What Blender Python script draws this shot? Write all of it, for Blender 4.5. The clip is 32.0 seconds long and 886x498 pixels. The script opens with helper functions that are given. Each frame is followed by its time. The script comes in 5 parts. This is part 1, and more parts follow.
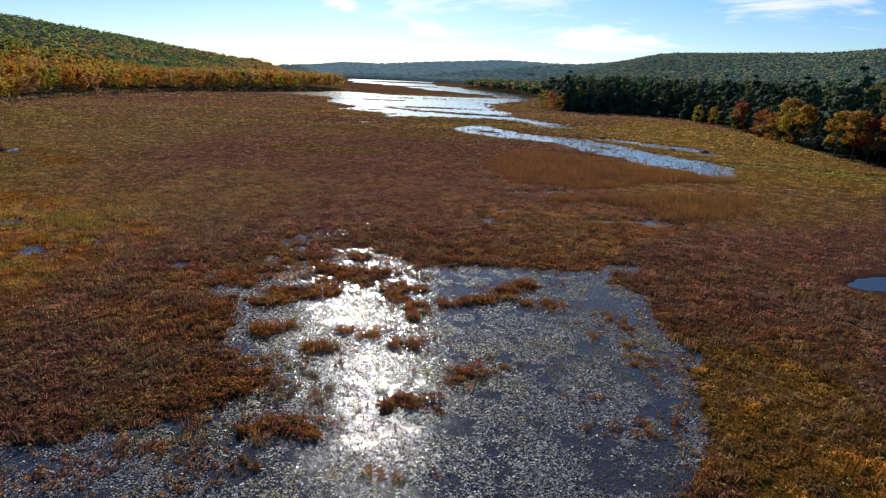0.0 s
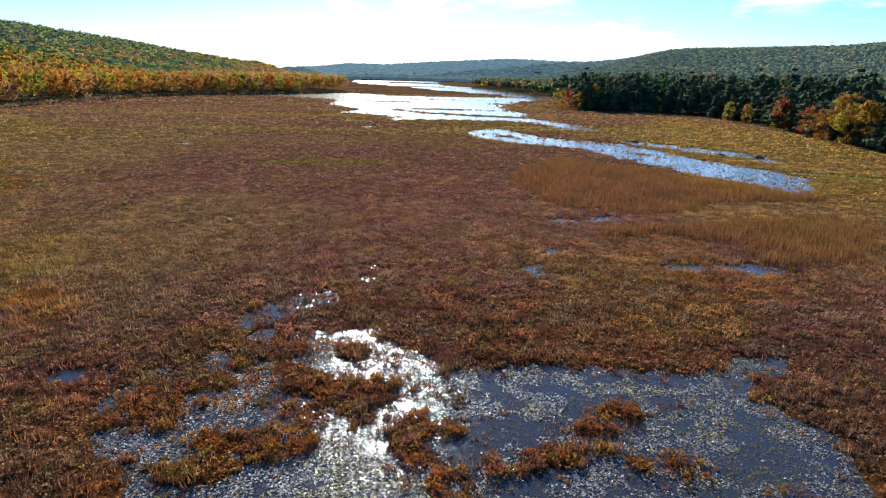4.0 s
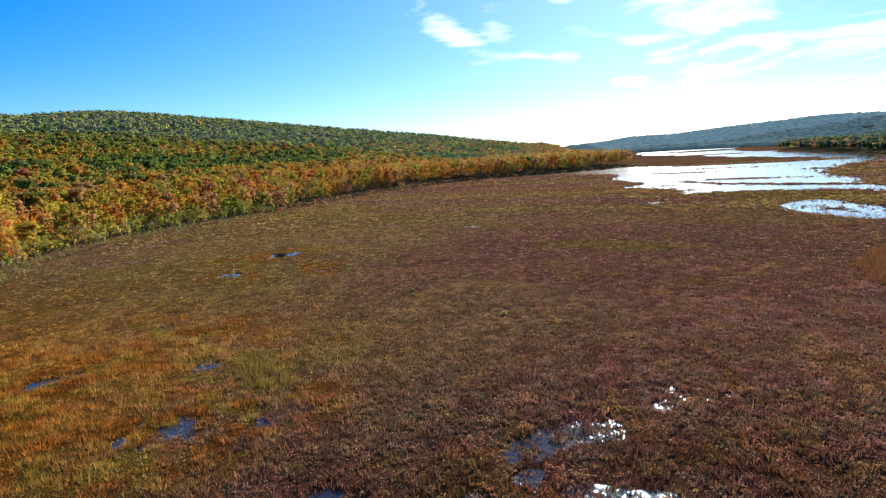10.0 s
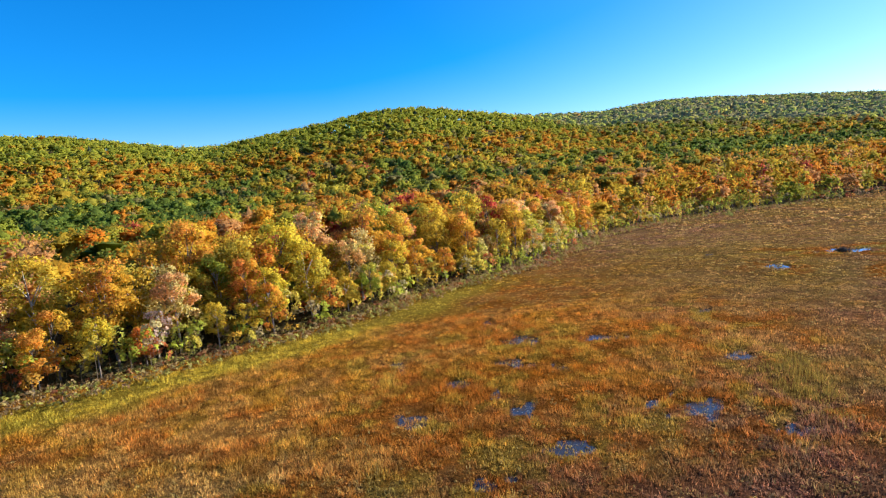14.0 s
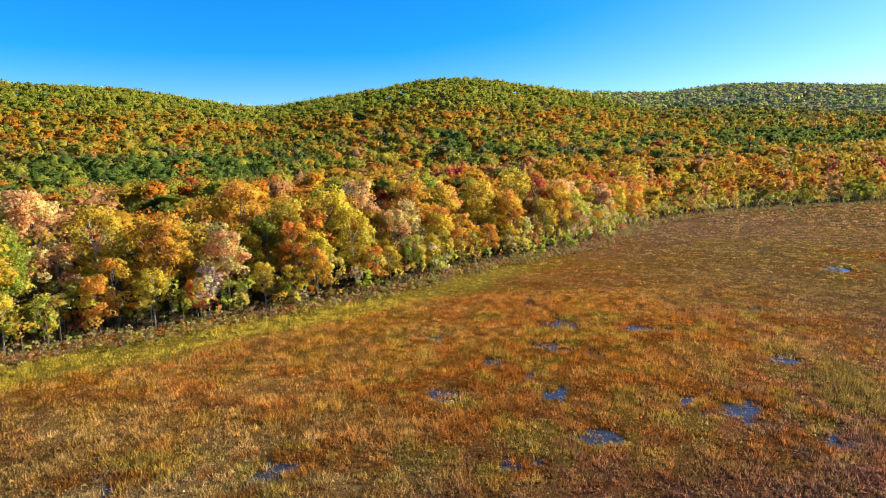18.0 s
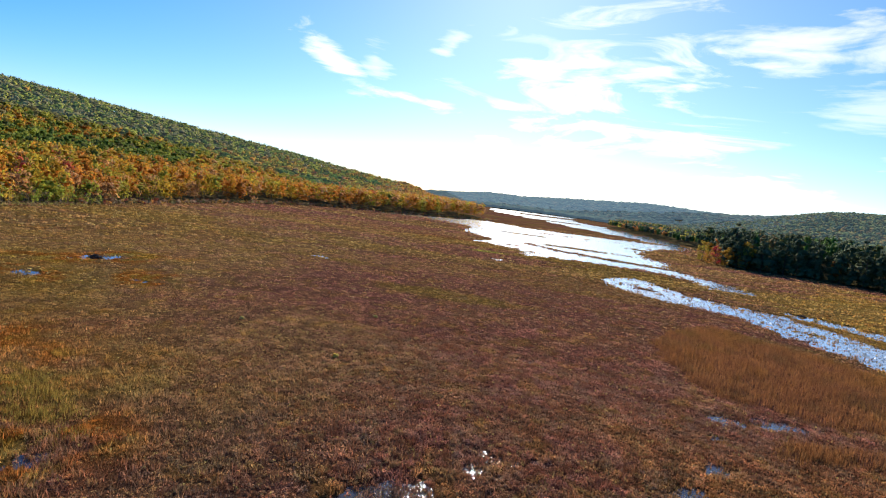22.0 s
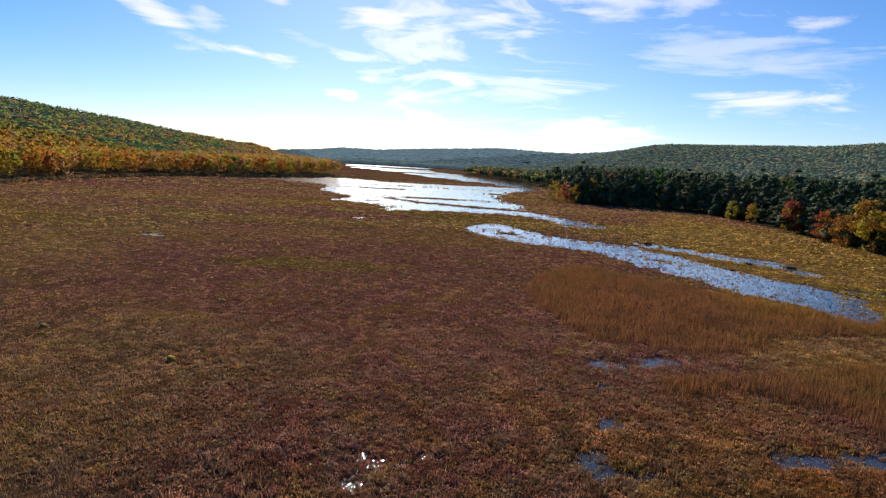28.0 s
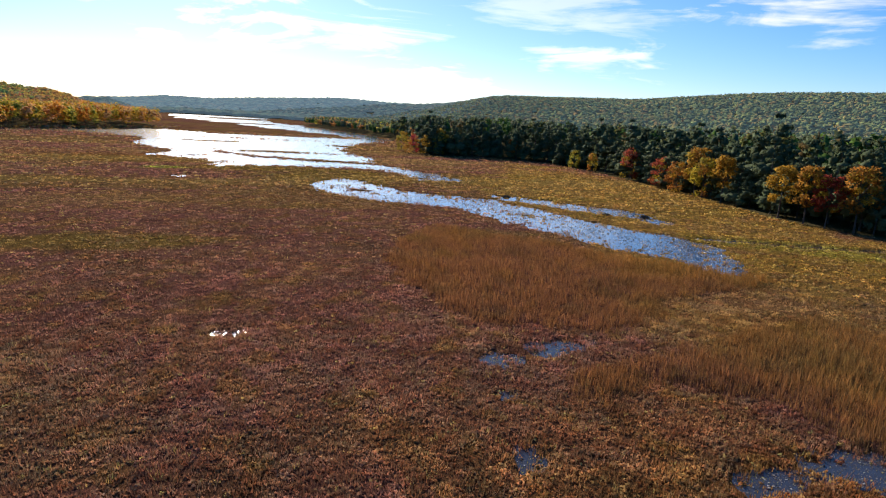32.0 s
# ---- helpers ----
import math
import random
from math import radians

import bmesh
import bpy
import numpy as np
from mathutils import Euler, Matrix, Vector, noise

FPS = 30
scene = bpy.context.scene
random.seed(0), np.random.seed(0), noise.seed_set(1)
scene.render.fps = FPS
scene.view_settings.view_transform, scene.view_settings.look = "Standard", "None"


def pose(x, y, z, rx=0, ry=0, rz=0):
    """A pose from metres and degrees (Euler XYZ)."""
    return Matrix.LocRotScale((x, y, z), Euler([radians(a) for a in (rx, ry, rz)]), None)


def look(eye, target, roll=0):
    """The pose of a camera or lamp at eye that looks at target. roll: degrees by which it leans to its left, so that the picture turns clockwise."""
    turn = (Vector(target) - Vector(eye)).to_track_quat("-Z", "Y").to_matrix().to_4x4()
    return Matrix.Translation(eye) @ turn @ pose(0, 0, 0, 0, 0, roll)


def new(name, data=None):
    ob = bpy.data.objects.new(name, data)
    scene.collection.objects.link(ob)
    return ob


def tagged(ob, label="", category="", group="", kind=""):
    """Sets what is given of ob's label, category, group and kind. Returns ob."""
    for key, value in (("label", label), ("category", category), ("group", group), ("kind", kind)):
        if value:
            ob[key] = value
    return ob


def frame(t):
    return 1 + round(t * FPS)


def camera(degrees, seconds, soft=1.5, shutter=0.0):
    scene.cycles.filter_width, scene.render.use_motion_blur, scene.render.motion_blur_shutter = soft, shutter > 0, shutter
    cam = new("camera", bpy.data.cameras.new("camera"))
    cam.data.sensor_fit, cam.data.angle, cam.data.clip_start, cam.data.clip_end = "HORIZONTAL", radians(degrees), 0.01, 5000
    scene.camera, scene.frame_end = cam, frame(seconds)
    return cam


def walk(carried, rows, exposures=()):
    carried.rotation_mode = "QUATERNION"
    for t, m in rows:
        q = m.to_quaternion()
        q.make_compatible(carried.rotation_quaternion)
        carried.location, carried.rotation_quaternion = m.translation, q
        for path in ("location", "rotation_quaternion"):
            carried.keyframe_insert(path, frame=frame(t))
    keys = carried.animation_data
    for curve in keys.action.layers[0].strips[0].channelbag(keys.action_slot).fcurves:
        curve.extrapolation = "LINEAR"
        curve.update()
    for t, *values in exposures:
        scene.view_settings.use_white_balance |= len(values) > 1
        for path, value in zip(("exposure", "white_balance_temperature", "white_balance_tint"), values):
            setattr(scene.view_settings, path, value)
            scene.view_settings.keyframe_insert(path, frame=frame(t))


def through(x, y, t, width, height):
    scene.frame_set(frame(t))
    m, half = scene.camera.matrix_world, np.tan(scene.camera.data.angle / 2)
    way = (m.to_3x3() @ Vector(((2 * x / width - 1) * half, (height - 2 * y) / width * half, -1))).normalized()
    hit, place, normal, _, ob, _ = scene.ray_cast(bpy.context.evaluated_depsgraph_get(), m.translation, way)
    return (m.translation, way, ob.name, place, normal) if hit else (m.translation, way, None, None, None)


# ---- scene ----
cam = camera(75.5, 32.0, 1.2)
# seconds, eye (x, y, z), heading to the left of +y, pitch, roll (degrees)
PATH = [
    (0, 3.52, -27.00, 23.07, -0.58, -16.89, 2.17),
    (0.5, 3.10, -23.65, 23.02, -0.55, -16.91, 2.06),
    (1, 2.92, -20.34, 22.92, -0.39, -16.91, 1.88),
    (1.5, 2.73, -16.94, 22.76, -0.26, -16.93, 1.69),
    (2, 2.61, -13.59, 22.57, -0.12, -16.89, 1.52),
    (2.5, 2.34, -10.15, 22.54, -0.01, -16.91, 1.47),
    (3, 1.95, -6.66, 22.52, 0.08, -16.90, 1.37),
    (3.5, 1.50, -3.36, 22.59, 0.16, -16.91, 1.32),
    (4, 1.01, -0.03, 22.64, 0.19, -16.93, 1.25),
    (4.5, 0.57, 3.18, 22.64, 0.31, -16.89, 1.15),
    (6.5, -1.36, 11.44, 23.40, 0.65, -16.88, 0.54),
    (7, -1.55, 11.70, 23.36, 1.11, -16.97, 0.36),
    (7.5, -1.78, 11.57, 23.31, 2.80, -17.04, 0.05),
    (8, -1.79, 11.44, 23.28, 5.69, -17.10, -0.40),
    (8.5, -1.96, 10.98, 23.40, 9.69, -17.18, -0.99),
    (9, -1.88, 10.75, 23.59, 14.43, -15.21, -1.74),
    (9.5, -1.80, 10.36, 23.39, 19.80, -9.31, -2.38),
    (10, -1.57, 9.88, 23.59, 28.11, -9.10, -3.47),
    (10.5, -1.37, 9.63, 23.75, 37.13, -8.65, -4.45),
    (11, -0.81, 9.12, 23.72, 45.96, -7.97, -5.39),
    (11.5, -0.51, 9.10, 23.69, 54.40, -7.26, -6.05),
    (12, -0.26, 9.07, 23.72, 62.05, -6.65, -6.38),
    (12.5, -0.20, 9.10, 23.74, 68.46, -6.31, -6.21),
    (13, -0.02, 9.08, 23.85, 72.61, -6.25, -6.00),
    (13.5, 0.15, 9.00, 24.07, 76.33, -6.41, -5.67),
    (14, 0.38, 8.89, 24.23, 79.63, -6.63, -5.28),
    (14.5, 0.61, 8.95, 24.30, 82.39, -6.82, -5.02),
    (16.5, 0.51, 8.88, 24.67, 85.52, -8.23, -3.07),
    (17, 0.56, 8.90, 24.77, 85.78, -8.54, -2.68),
    (17.5, 0.60, 8.95, 24.79, 85.71, -8.81, -2.24),
    (18, 0.65, 8.89, 24.95, 84.27, -9.16, -1.69),
    (18.5, 0.80, 9.01, 25.05, 80.46, -9.35, -0.89),
    (19, 0.57, 9.21, 25.04, 73.59, -9.44, 0.44),
    (19.5, 0.46, 9.39, 25.11, 64.11, -9.26, 1.94),
    (20, 0.08, 9.77, 25.02, 53.92, -8.75, 3.48),
    (20.5, -0.25, 10.09, 25.04, 43.29, -8.08, 4.74),
    (21, -0.72, 10.37, 25.06, 32.78, -7.24, 5.96),
    (21.5, -0.95, 10.84, 24.92, 22.57, -6.19, 6.67),
    (22, -1.27, 11.38, 24.89, 13.28, -5.38, 7.04),
    (22.5, -1.18, 11.62, 24.89, 6.49, -4.87, 7.02),
    (23, -1.24, 11.66, 24.90, 2.22, -4.76, 6.72),
    (23.5, -1.30, 11.78, 24.97, 1.15, -5.23, 6.32),
    (24, -1.43, 11.84, 25.15, 0.51, -5.69, 5.83),
    (24.5, -1.45, 12.24, 25.22, 0.15, -6.14, 5.28),
    (25, -1.54, 12.76, 25.18, -0.08, -6.62, 4.87),
    (25.5, -1.60, 13.56, 25.11, -0.25, -7.07, 4.49),
    (27.5, -2.18, 19.39, 24.81, -0.79, -8.42, 3.26),
    (28, -2.34, 21.32, 24.75, -0.82, -8.69, 2.99),
    (28.5, -2.49, 23.50, 24.60, -1.60, -8.87, 2.79),
    (29, -2.68, 25.71, 24.42, -3.86, -9.00, 2.93),
    (29.5, -2.75, 28.09, 24.24, -6.71, -9.03, 3.05),
    (30, -2.78, 30.44, 24.03, -9.63, -10.68, 3.15),
    (30.5, -2.50, 33.21, 23.78, -12.63, -12.12, 3.40),
    (31, -2.18, 35.78, 23.62, -14.10, -12.26, 3.29),
    (31.5, -1.85, 38.27, 23.54, -14.79, -12.43, 3.09),
    (32, -1.54, 40.79, 23.60, -16.43, -12.62, 3.19),
]


def flown(x, y, z, yaw, pitch, roll):
    a, p = radians(yaw), radians(pitch)
    way = Vector((-math.sin(a) * math.cos(p), math.cos(a) * math.cos(p), math.sin(p)))
    eye = Vector((x, y, z))
    return look(eye, eye + way, roll)


EXPOSURES = [(0, 0.16, 6450, 7), (2, 0.39, 6450, 6), (4, 0.76, 6150, 4), (7, 1.0, 5950, 2), (9, 1.19, 5980, 1), (10, 0.62, 6050, 5), (11, 0.46, 6150, 5), (12, 0.68, 6250, 7), (13, 0.98, 6450, 8),
             (14, 1.08, 6750, 10), (17, 1.16, 6900, 10), (19, 1.1, 6950, 11), (20.5, 1.2, 7000, 11), (21.5, 0.95, 6750, 11), (22.5, 0.45, 6600, 10), (23.5, 0.16, 6600, 10), (28, 0.28, 6700, 11),
             (29.5, 0.24, 6750, 11), (30.5, 0.5, 6900, 12), (32, 0.64, 6900, 12)]
walk(cam, [(t, flown(*row)) for t, *row in PATH], EXPOSURES)

# ---- world and sun ----
SUN_AZ, SUN_EL = radians(-7.5), radians(24.8)
SUN_DIR = Vector((math.sin(SUN_AZ) * math.cos(SUN_EL), math.cos(SUN_AZ) * math.cos(SUN_EL), math.sin(SUN_EL)))


# thin clouds: bearing, height, half sizes, turn (degrees), cover
CLOUDS = [(-25.5, 11.2, 4.6, 1.2, -32, 0.75), (-18.8, 8.9, 5.4, 0.5, -6, 0.85), (-22.0, 12.0, 1.6, 2.2, 20, 0.5), (-14.7, 14.3, 2.5, 1.1, 40, 0.5),
          (-9.7, 6.0, 2.4, 0.6, -4, 0.9), (-6.5, 12.9, 3.6, 1.0, -10, 0.85), (5, 13.3, 10, 0.9, 6, 0.75), (14, 15.6, 10, 2.6, 8, 0.6),
          (22, 15.5, 3, 2, 35, 0.55), (2.0, 7.6, 2.3, 0.9, -12, 0.95), (7.5, 7.9, 4, 0.7, 5, 0.55), (24, 10.6, 9, 2.6, -3, 0.42)]
CLOUDS += [(31.8, 12.4, 2.4, 0.7, 0, 0.55), (13.7, 3.4, 8.5, 1.6, -1, 0.95), (29, 6.4, 7.5, 1.3, -4, 0.75), (46, 9.8, 7, 1.6, -6, 0.7)]


def make_world():
    w = bpy.data.worlds.new("sky")
    scene.world = w
    w.use_nodes = True
    nt = w.node_tree
    nt.nodes.clear()
    n, l = nt.nodes, nt.links
    sky = n.new("ShaderNodeTexSky")
    sky.sky_type = "NISHITA"
    sky.sun_disc = False
    sky.sun_elevation, sky.sun_rotation = SUN_EL, SUN_AZ
    sky.air_density, sky.dust_density, sky.ozone_density = 1.0, 0.15, 3.0
    co = n.new("ShaderNodeTexCoord")
    sep = n.new("ShaderNodeSeparateXYZ")
    l.new(co.outputs["Generated"], sep.inputs[0])

    def m(op, a, b=None, c=None):
        k = n.new("ShaderNodeMath")
        k.operation = op
        for i, v in enumerate((a, b, c)):
            if v is None:
                continue
            if isinstance(v, (int, float)):
                k.inputs[i].default_value = v
            else:
                l.new(v, k.inputs[i])
        return k.outputs[0]

    # bearing and height in degrees
    az = m("MULTIPLY", m("ARCTAN2", sep.outputs[0], sep.outputs[1]), 57.296)
    el = m("MULTIPLY", m("ARCSINE", sep.outputs[2]), 57.296)

    def fleece(across, up, turn, size, detail, warp):
        com = n.new("ShaderNodeCombineXYZ")
        l.new(az, com.inputs[0])
        l.new(el, com.inputs[1])
        mp = n.new("ShaderNodeMapping")
        mp.inputs["Rotation"].default_value = (0, 0, radians(turn))
        mp.inputs["Scale"].default_value = (across, up, 1)
        l.new(com.outputs[0], mp.inputs[0])
        no = n.new("ShaderNodeTexNoise")
        no.inputs["Scale"].default_value, no.inputs["Detail"].default_value = size, detail
        no.inputs["Roughness"].default_value, no.inputs["Distortion"].default_value = 0.6, warp
        l.new(mp.outputs[0], no.inputs["Vector"])
        return no.outputs["Fac"]

    grain = fleece(0.10, 0.55, -4, 1.0, 8, 0.9)
    wisp = fleece(0.05, 0.22, 10, 1.3, 9, 1.6)
    cover = None
    for ca, ce, a, b, turn, full in CLOUDS:
        c, sn = math.cos(radians(turn)), math.sin(radians(turn))
        da, de = m("SUBTRACT", az, ca), m("SUBTRACT", el, ce)
        p = m("MULTIPLY_ADD", da, c / a, m("MULTIPLY", de, sn / a))
        q = m("MULTIPLY_ADD", da, -sn / b, m("MULTIPLY", de, c / b))
        d = m("SQRT", m("MULTIPLY_ADD", p, p, m("MULTIPLY", q, q)))
        shape = m("ADD", m("SUBTRACT", 1.0, d), m("ADD", m("MULTIPLY", m("SUBTRACT", grain, 0.5), 3.4), m("MULTIPLY", m("SUBTRACT", wisp, 0.5), 3.0)))
        ramp = n.new("ShaderNodeMapRange")
        ramp.interpolation_type = "SMOOTHSTEP"
        ramp.inputs["From Min"].default_value, ramp.inputs["From Max"].default_value = -0.35, 1.15
        ramp.inputs["To Max"].default_value = full
        l.new(shape, ramp.inputs["Value"])
        cover = ramp.outputs[0] if cover is None else m("MAXIMUM", cover, ramp.outputs[0])
    # the sun's side of the sky is hazier
    dot = n.new("ShaderNodeVectorMath")
    dot.operation = "DOT_PRODUCT"
    l.new(co.outputs["Generated"], dot.inputs[0])
    dot.inputs[1].default_value = (math.sin(radians(2)), math.cos(radians(2)), 0.12)
    near = m("POWER", m("MAXIMUM", dot.outputs["Value"], 0.0), 6.0)
    low = m("POWER", 2.718, m("MULTIPLY", m("MAXIMUM", sep.outputs[2], 0.0), -11.0))
    haze = m("MULTIPLY", low, m("ADD", 0.05, m("MULTIPLY", near, 0.15)))
    thin = m("MULTIPLY", m("POWER", m("MAXIMUM", dot.outputs["Value"], 0.0), 2.0), 0.12)
    high = n.new("ShaderNodeMapRange")
    high.interpolation_type = "SMOOTHSTEP"
    high.inputs["From Min"].default_value, high.inputs["From Max"].default_value = 0.47, 0.75
    high.inputs["To Max"].default_value = 0.6
    l.new(m("MULTIPLY", wisp, m("MULTIPLY", near, 1.15)), high.inputs["Value"])
    veil = m("MAXIMUM", m("MAXIMUM", cover, high.outputs[0]), m("MAXIMUM", haze, thin))
    mix = n.new("ShaderNodeMix")
    mix.data_type = "RGBA"
    l.new(veil, mix.inputs[0])
    clear = n.new("ShaderNodeMix")
    clear.data_type, clear.blend_type = "RGBA", "MULTIPLY"
    clear.inputs[0].default_value = 1.0
    clear.inputs[7].default_value = (0.9, 1.0, 1.27, 1)
    sat = n.new("ShaderNodeHueSaturation")
    # deeper blue away from the sun
    l.new(m("MULTIPLY_ADD", m("SUBTRACT", 1.0, m("MAXIMUM", dot.outputs["Value"], 0.0)), 0.18, 1.25), sat.inputs["Saturation"])
    l.new(sky.outputs[0], clear.inputs[6])
    l.new(clear.outputs[2], sat.inputs["Color"])
    l.new(sat.outputs[0], mix.inputs[6])
    bright = n.new("ShaderNodeVectorMath")
    bright.operation = "SCALE"
    bright.inputs[0].default_value = (1.0, 0.98, 0.95)
    l.new(m("ADD", 10.0, m("MULTIPLY", m("MULTIPLY", near, m("POWER", low, 0.45)), 5.0)), bright.inputs["Scale"])
    l.new(bright.outputs[0], mix.inputs[7])
    bg = n.new("ShaderNodeBackground")
    bg.inputs[1].default_value = SKY_STRENGTH
    l.new(mix.outputs[2], bg.inputs[0])
    out = n.new("ShaderNodeOutputWorld")
    l.new(bg.outputs[0], out.inputs[0])


SKY_STRENGTH = 0.086
make_world()
lamp = bpy.data.lights.new("sun", "SUN")
lamp.energy, lamp.angle, lamp.color = 4.8, radians(0.55), (1.0, 0.95, 0.87)
sun = new("sun", lamp)
sun.matrix_world = look(SUN_DIR * 100, (0, 0, 0))


# ---- materials ----
def material(name):
    mat = bpy.data.materials.new(name)
    mat.use_nodes = True
    mat.node_tree.nodes.clear()
    return mat, mat.node_tree.nodes, mat.node_tree.links


def node(n, kind, **values):
    k = n.new(kind)
    for key, value in values.items():
        k.inputs[key.replace("_", " ")].default_value = value
    return k


def leaf_material(name, through=0.4, rough=0.6, grain=0.35, rand=0.0, scale=0.8, bump=0.0, piece=0.15, gloss=0.03, back=(1, 1, 1), front=(1, 1, 1)):
    """Leaves, blades and stems: colour from the plant's own tint, thin enough to let light through."""
    mat, n, l = material(name)
    at = n.new("ShaderNodeAttribute")
    at.attribute_name = "tint"
    geo = n.new("ShaderNodeNewGeometry")
    oi = n.new("ShaderNodeObjectInfo")
    noi = node(n, "ShaderNodeTexNoise", Scale=scale, Detail=5.0, Roughness=0.65)
    l.new(geo.outputs["Position"], noi.inputs["Vector"])
    val = node(n, "ShaderNodeMapRange", To_Min=1.0 - grain, To_Max=1.0 + grain, From_Min=0.25, From_Max=0.75)
    l.new(noi.outputs["Fac"], val.inputs["Value"])
    isl = node(n, "ShaderNodeMapRange", To_Min=1.0 - piece, To_Max=1.0 + piece)
    l.new(geo.outputs["Random Per Island"], isl.inputs["Value"])
    mul = n.new("ShaderNodeMath")
    mul.operation = "MULTIPLY"
    l.new(val.outputs[0], mul.inputs[0])
    l.new(isl.outputs[0], mul.inputs[1])
    hsv = n.new("ShaderNodeHueSaturation")
    l.new(at.outputs["Color"], hsv.inputs["Color"])
    l.new(mul.outputs[0], hsv.inputs["Value"])
    if rand:
        hue = node(n, "ShaderNodeMapRange", To_Min=0.5 - rand, To_Max=0.5 + rand)
        l.new(oi.outputs["Random"], hue.inputs["Value"])
        l.new(hue.outputs[0], hsv.inputs["Hue"])
    dif = node(n, "ShaderNodeBsdfPrincipled", Roughness=rough)
    dif.inputs["Specular IOR Level"].default_value = gloss
    tr = n.new("ShaderNodeBsdfTranslucent")
    if bump:
        bm = node(n, "ShaderNodeBump", Strength=0.9, Distance=bump)
        l.new(noi.outputs["Fac"], bm.inputs["Height"])
        l.new(bm.outputs[0], dif.inputs["Normal"])
    for side, socket in ((front, dif.inputs["Base Color"]), (back, tr.inputs["Color"])):
        k = n.new("ShaderNodeMix")
        k.data_type, k.blend_type = "RGBA", "MULTIPLY"
        k.inputs[0].default_value = 1.0
        k.inputs[7].default_value = (*side, 1)
        l.new(hsv.outputs[0], k.inputs[6])
        l.new(k.outputs[2], socket)
    mix = n.new("ShaderNodeMixShader")
    mix.inputs[0].default_value = through
    l.new(dif.outputs[0], mix.inputs[1])
    l.new(tr.outputs[0], mix.inputs[2])
    out = n.new("ShaderNodeOutputMaterial")
    l.new(mix.outputs[0], out.inputs[0])
    return mat


def ground_material():
    mat, n, l = material("peat_and_litter")
    at = n.new("ShaderNodeAttribute")
    at.attribute_name = "tint"
    geo = n.new("ShaderNodeNewGeometry")
    a = node(n, "ShaderNodeTexNoise", Scale=6.0, Detail=6.0, Roughness=0.8)
    b = node(n, "ShaderNodeTexNoise", Scale=0.11, Detail=7.0, Roughness=0.7)
    for k in (a, b):
        l.new(geo.outputs["Position"], k.inputs["Vector"])
    va = node(n, "ShaderNodeMapRange", From_Min=0.36, From_Max=0.64, To_Min=0.2, To_Max=1.6)
    vb = node(n, "ShaderNodeMapRange", From_Min=0.3, From_Max=0.7, To_Min=0.75, To_Max=1.2)
    l.new(a.outputs["Fac"], va.inputs["Value"])
    l.new(b.outputs["Fac"], vb.inputs["Value"])
    mul = n.new("ShaderNodeMath")
    mul.operation = "MULTIPLY"
    l.new(va.outputs[0], mul.inputs[0])
    l.new(vb.outputs[0], mul.inputs[1])
    hsv = n.new("ShaderNodeHueSaturation")
    l.new(at.outputs["Color"], hsv.inputs["Color"])
    l.new(mul.outputs[0], hsv.inputs["Value"])
    p = node(n, "ShaderNodeBsdfPrincipled", Roughness=0.95)
    p.inputs["Specular IOR Level"].default_value = 0.0
    l.new(hsv.outputs[0], p.inputs["Base Color"])
    bump = node(n, "ShaderNodeBump", Strength=1.0, Distance=0.25)
    l.new(a.outputs["Fac"], bump.inputs["Height"])
    l.new(bump.outputs[0], p.inputs["Normal"])
    out = n.new("ShaderNodeOutputMaterial")
    l.new(p.outputs[0], out.inputs[0])
    return mat


def water_material():
    mat, n, l = material("marsh_water")
    geo = n.new("ShaderNodeNewGeometry")
    p = node(n, "ShaderNodeBsdfPrincipled", IOR=1.33)
    p.inputs["Base Color"].default_value = (0.035, 0.034, 0.038, 1)
    # the open lake is ruffled by wind, the pools among the sedge lie still
    sep = n.new("ShaderNodeSeparateXYZ")
    l.new(geo.outputs["Position"], sep.inputs[0])
    wind = node(n, "ShaderNodeMapRange", From_Min=60.0, From_Max=170.0, To_Min=0.072, To_Max=0.13)
    l.new(sep.outputs[1], wind.inputs["Value"])
    l.new(wind.outputs[0], p.inputs["Roughness"])
    p.inputs["Specular IOR Level"].default_value = 0.6
    # a coat added over the murky body brightens the sky's reflection beyond y = 100
    added_sheen = node(n, "ShaderNodeMapRange", From_Min=100.0, From_Max=170.0, To_Min=0.0, To_Max=1.0)
    l.new(sep.outputs[1], added_sheen.inputs["Value"])
    l.new(added_sheen.outputs[0], p.inputs["Coat Weight"])
    p.inputs["Coat IOR"].default_value = 1.33
    l.new(wind.outputs[0], p.inputs["Coat Roughness"])
    a = node(n, "ShaderNodeTexNoise", Scale=8.0, Detail=4.0, Roughness=0.7)
    b = node(n, "ShaderNodeTexNoise", Scale=0.35, Detail=3.0, Roughness=0.5)
    for k in (a, b):
        l.new(geo.outputs["Position"], k.inputs["Vector"])
    ba = node(n, "ShaderNodeBump", Strength=0.22, Distance=0.08)
    bb = node(n, "ShaderNodeBump", Strength=0.1, Distance=0.4)
    calm = node(n, "ShaderNodeMapRange", From_Min=60.0, From_Max=170.0, To_Min=0.22, To_Max=0.07)
    l.new(sep.outputs[1], calm.inputs["Value"])
    l.new(calm.outputs[0], ba.inputs["Strength"])
    l.new(a.outputs["Fac"], ba.inputs["Height"])
    l.new(b.outputs["Fac"], bb.inputs["Height"])
    l.new(bb.outputs[0], ba.inputs["Normal"])
    l.new(ba.outputs[0], p.inputs["Normal"])
    l.new(ba.outputs[0], p.inputs["Coat Normal"])
    out = n.new("ShaderNodeOutputMaterial")
    l.new(p.outputs[0], out.inputs[0])
    return mat


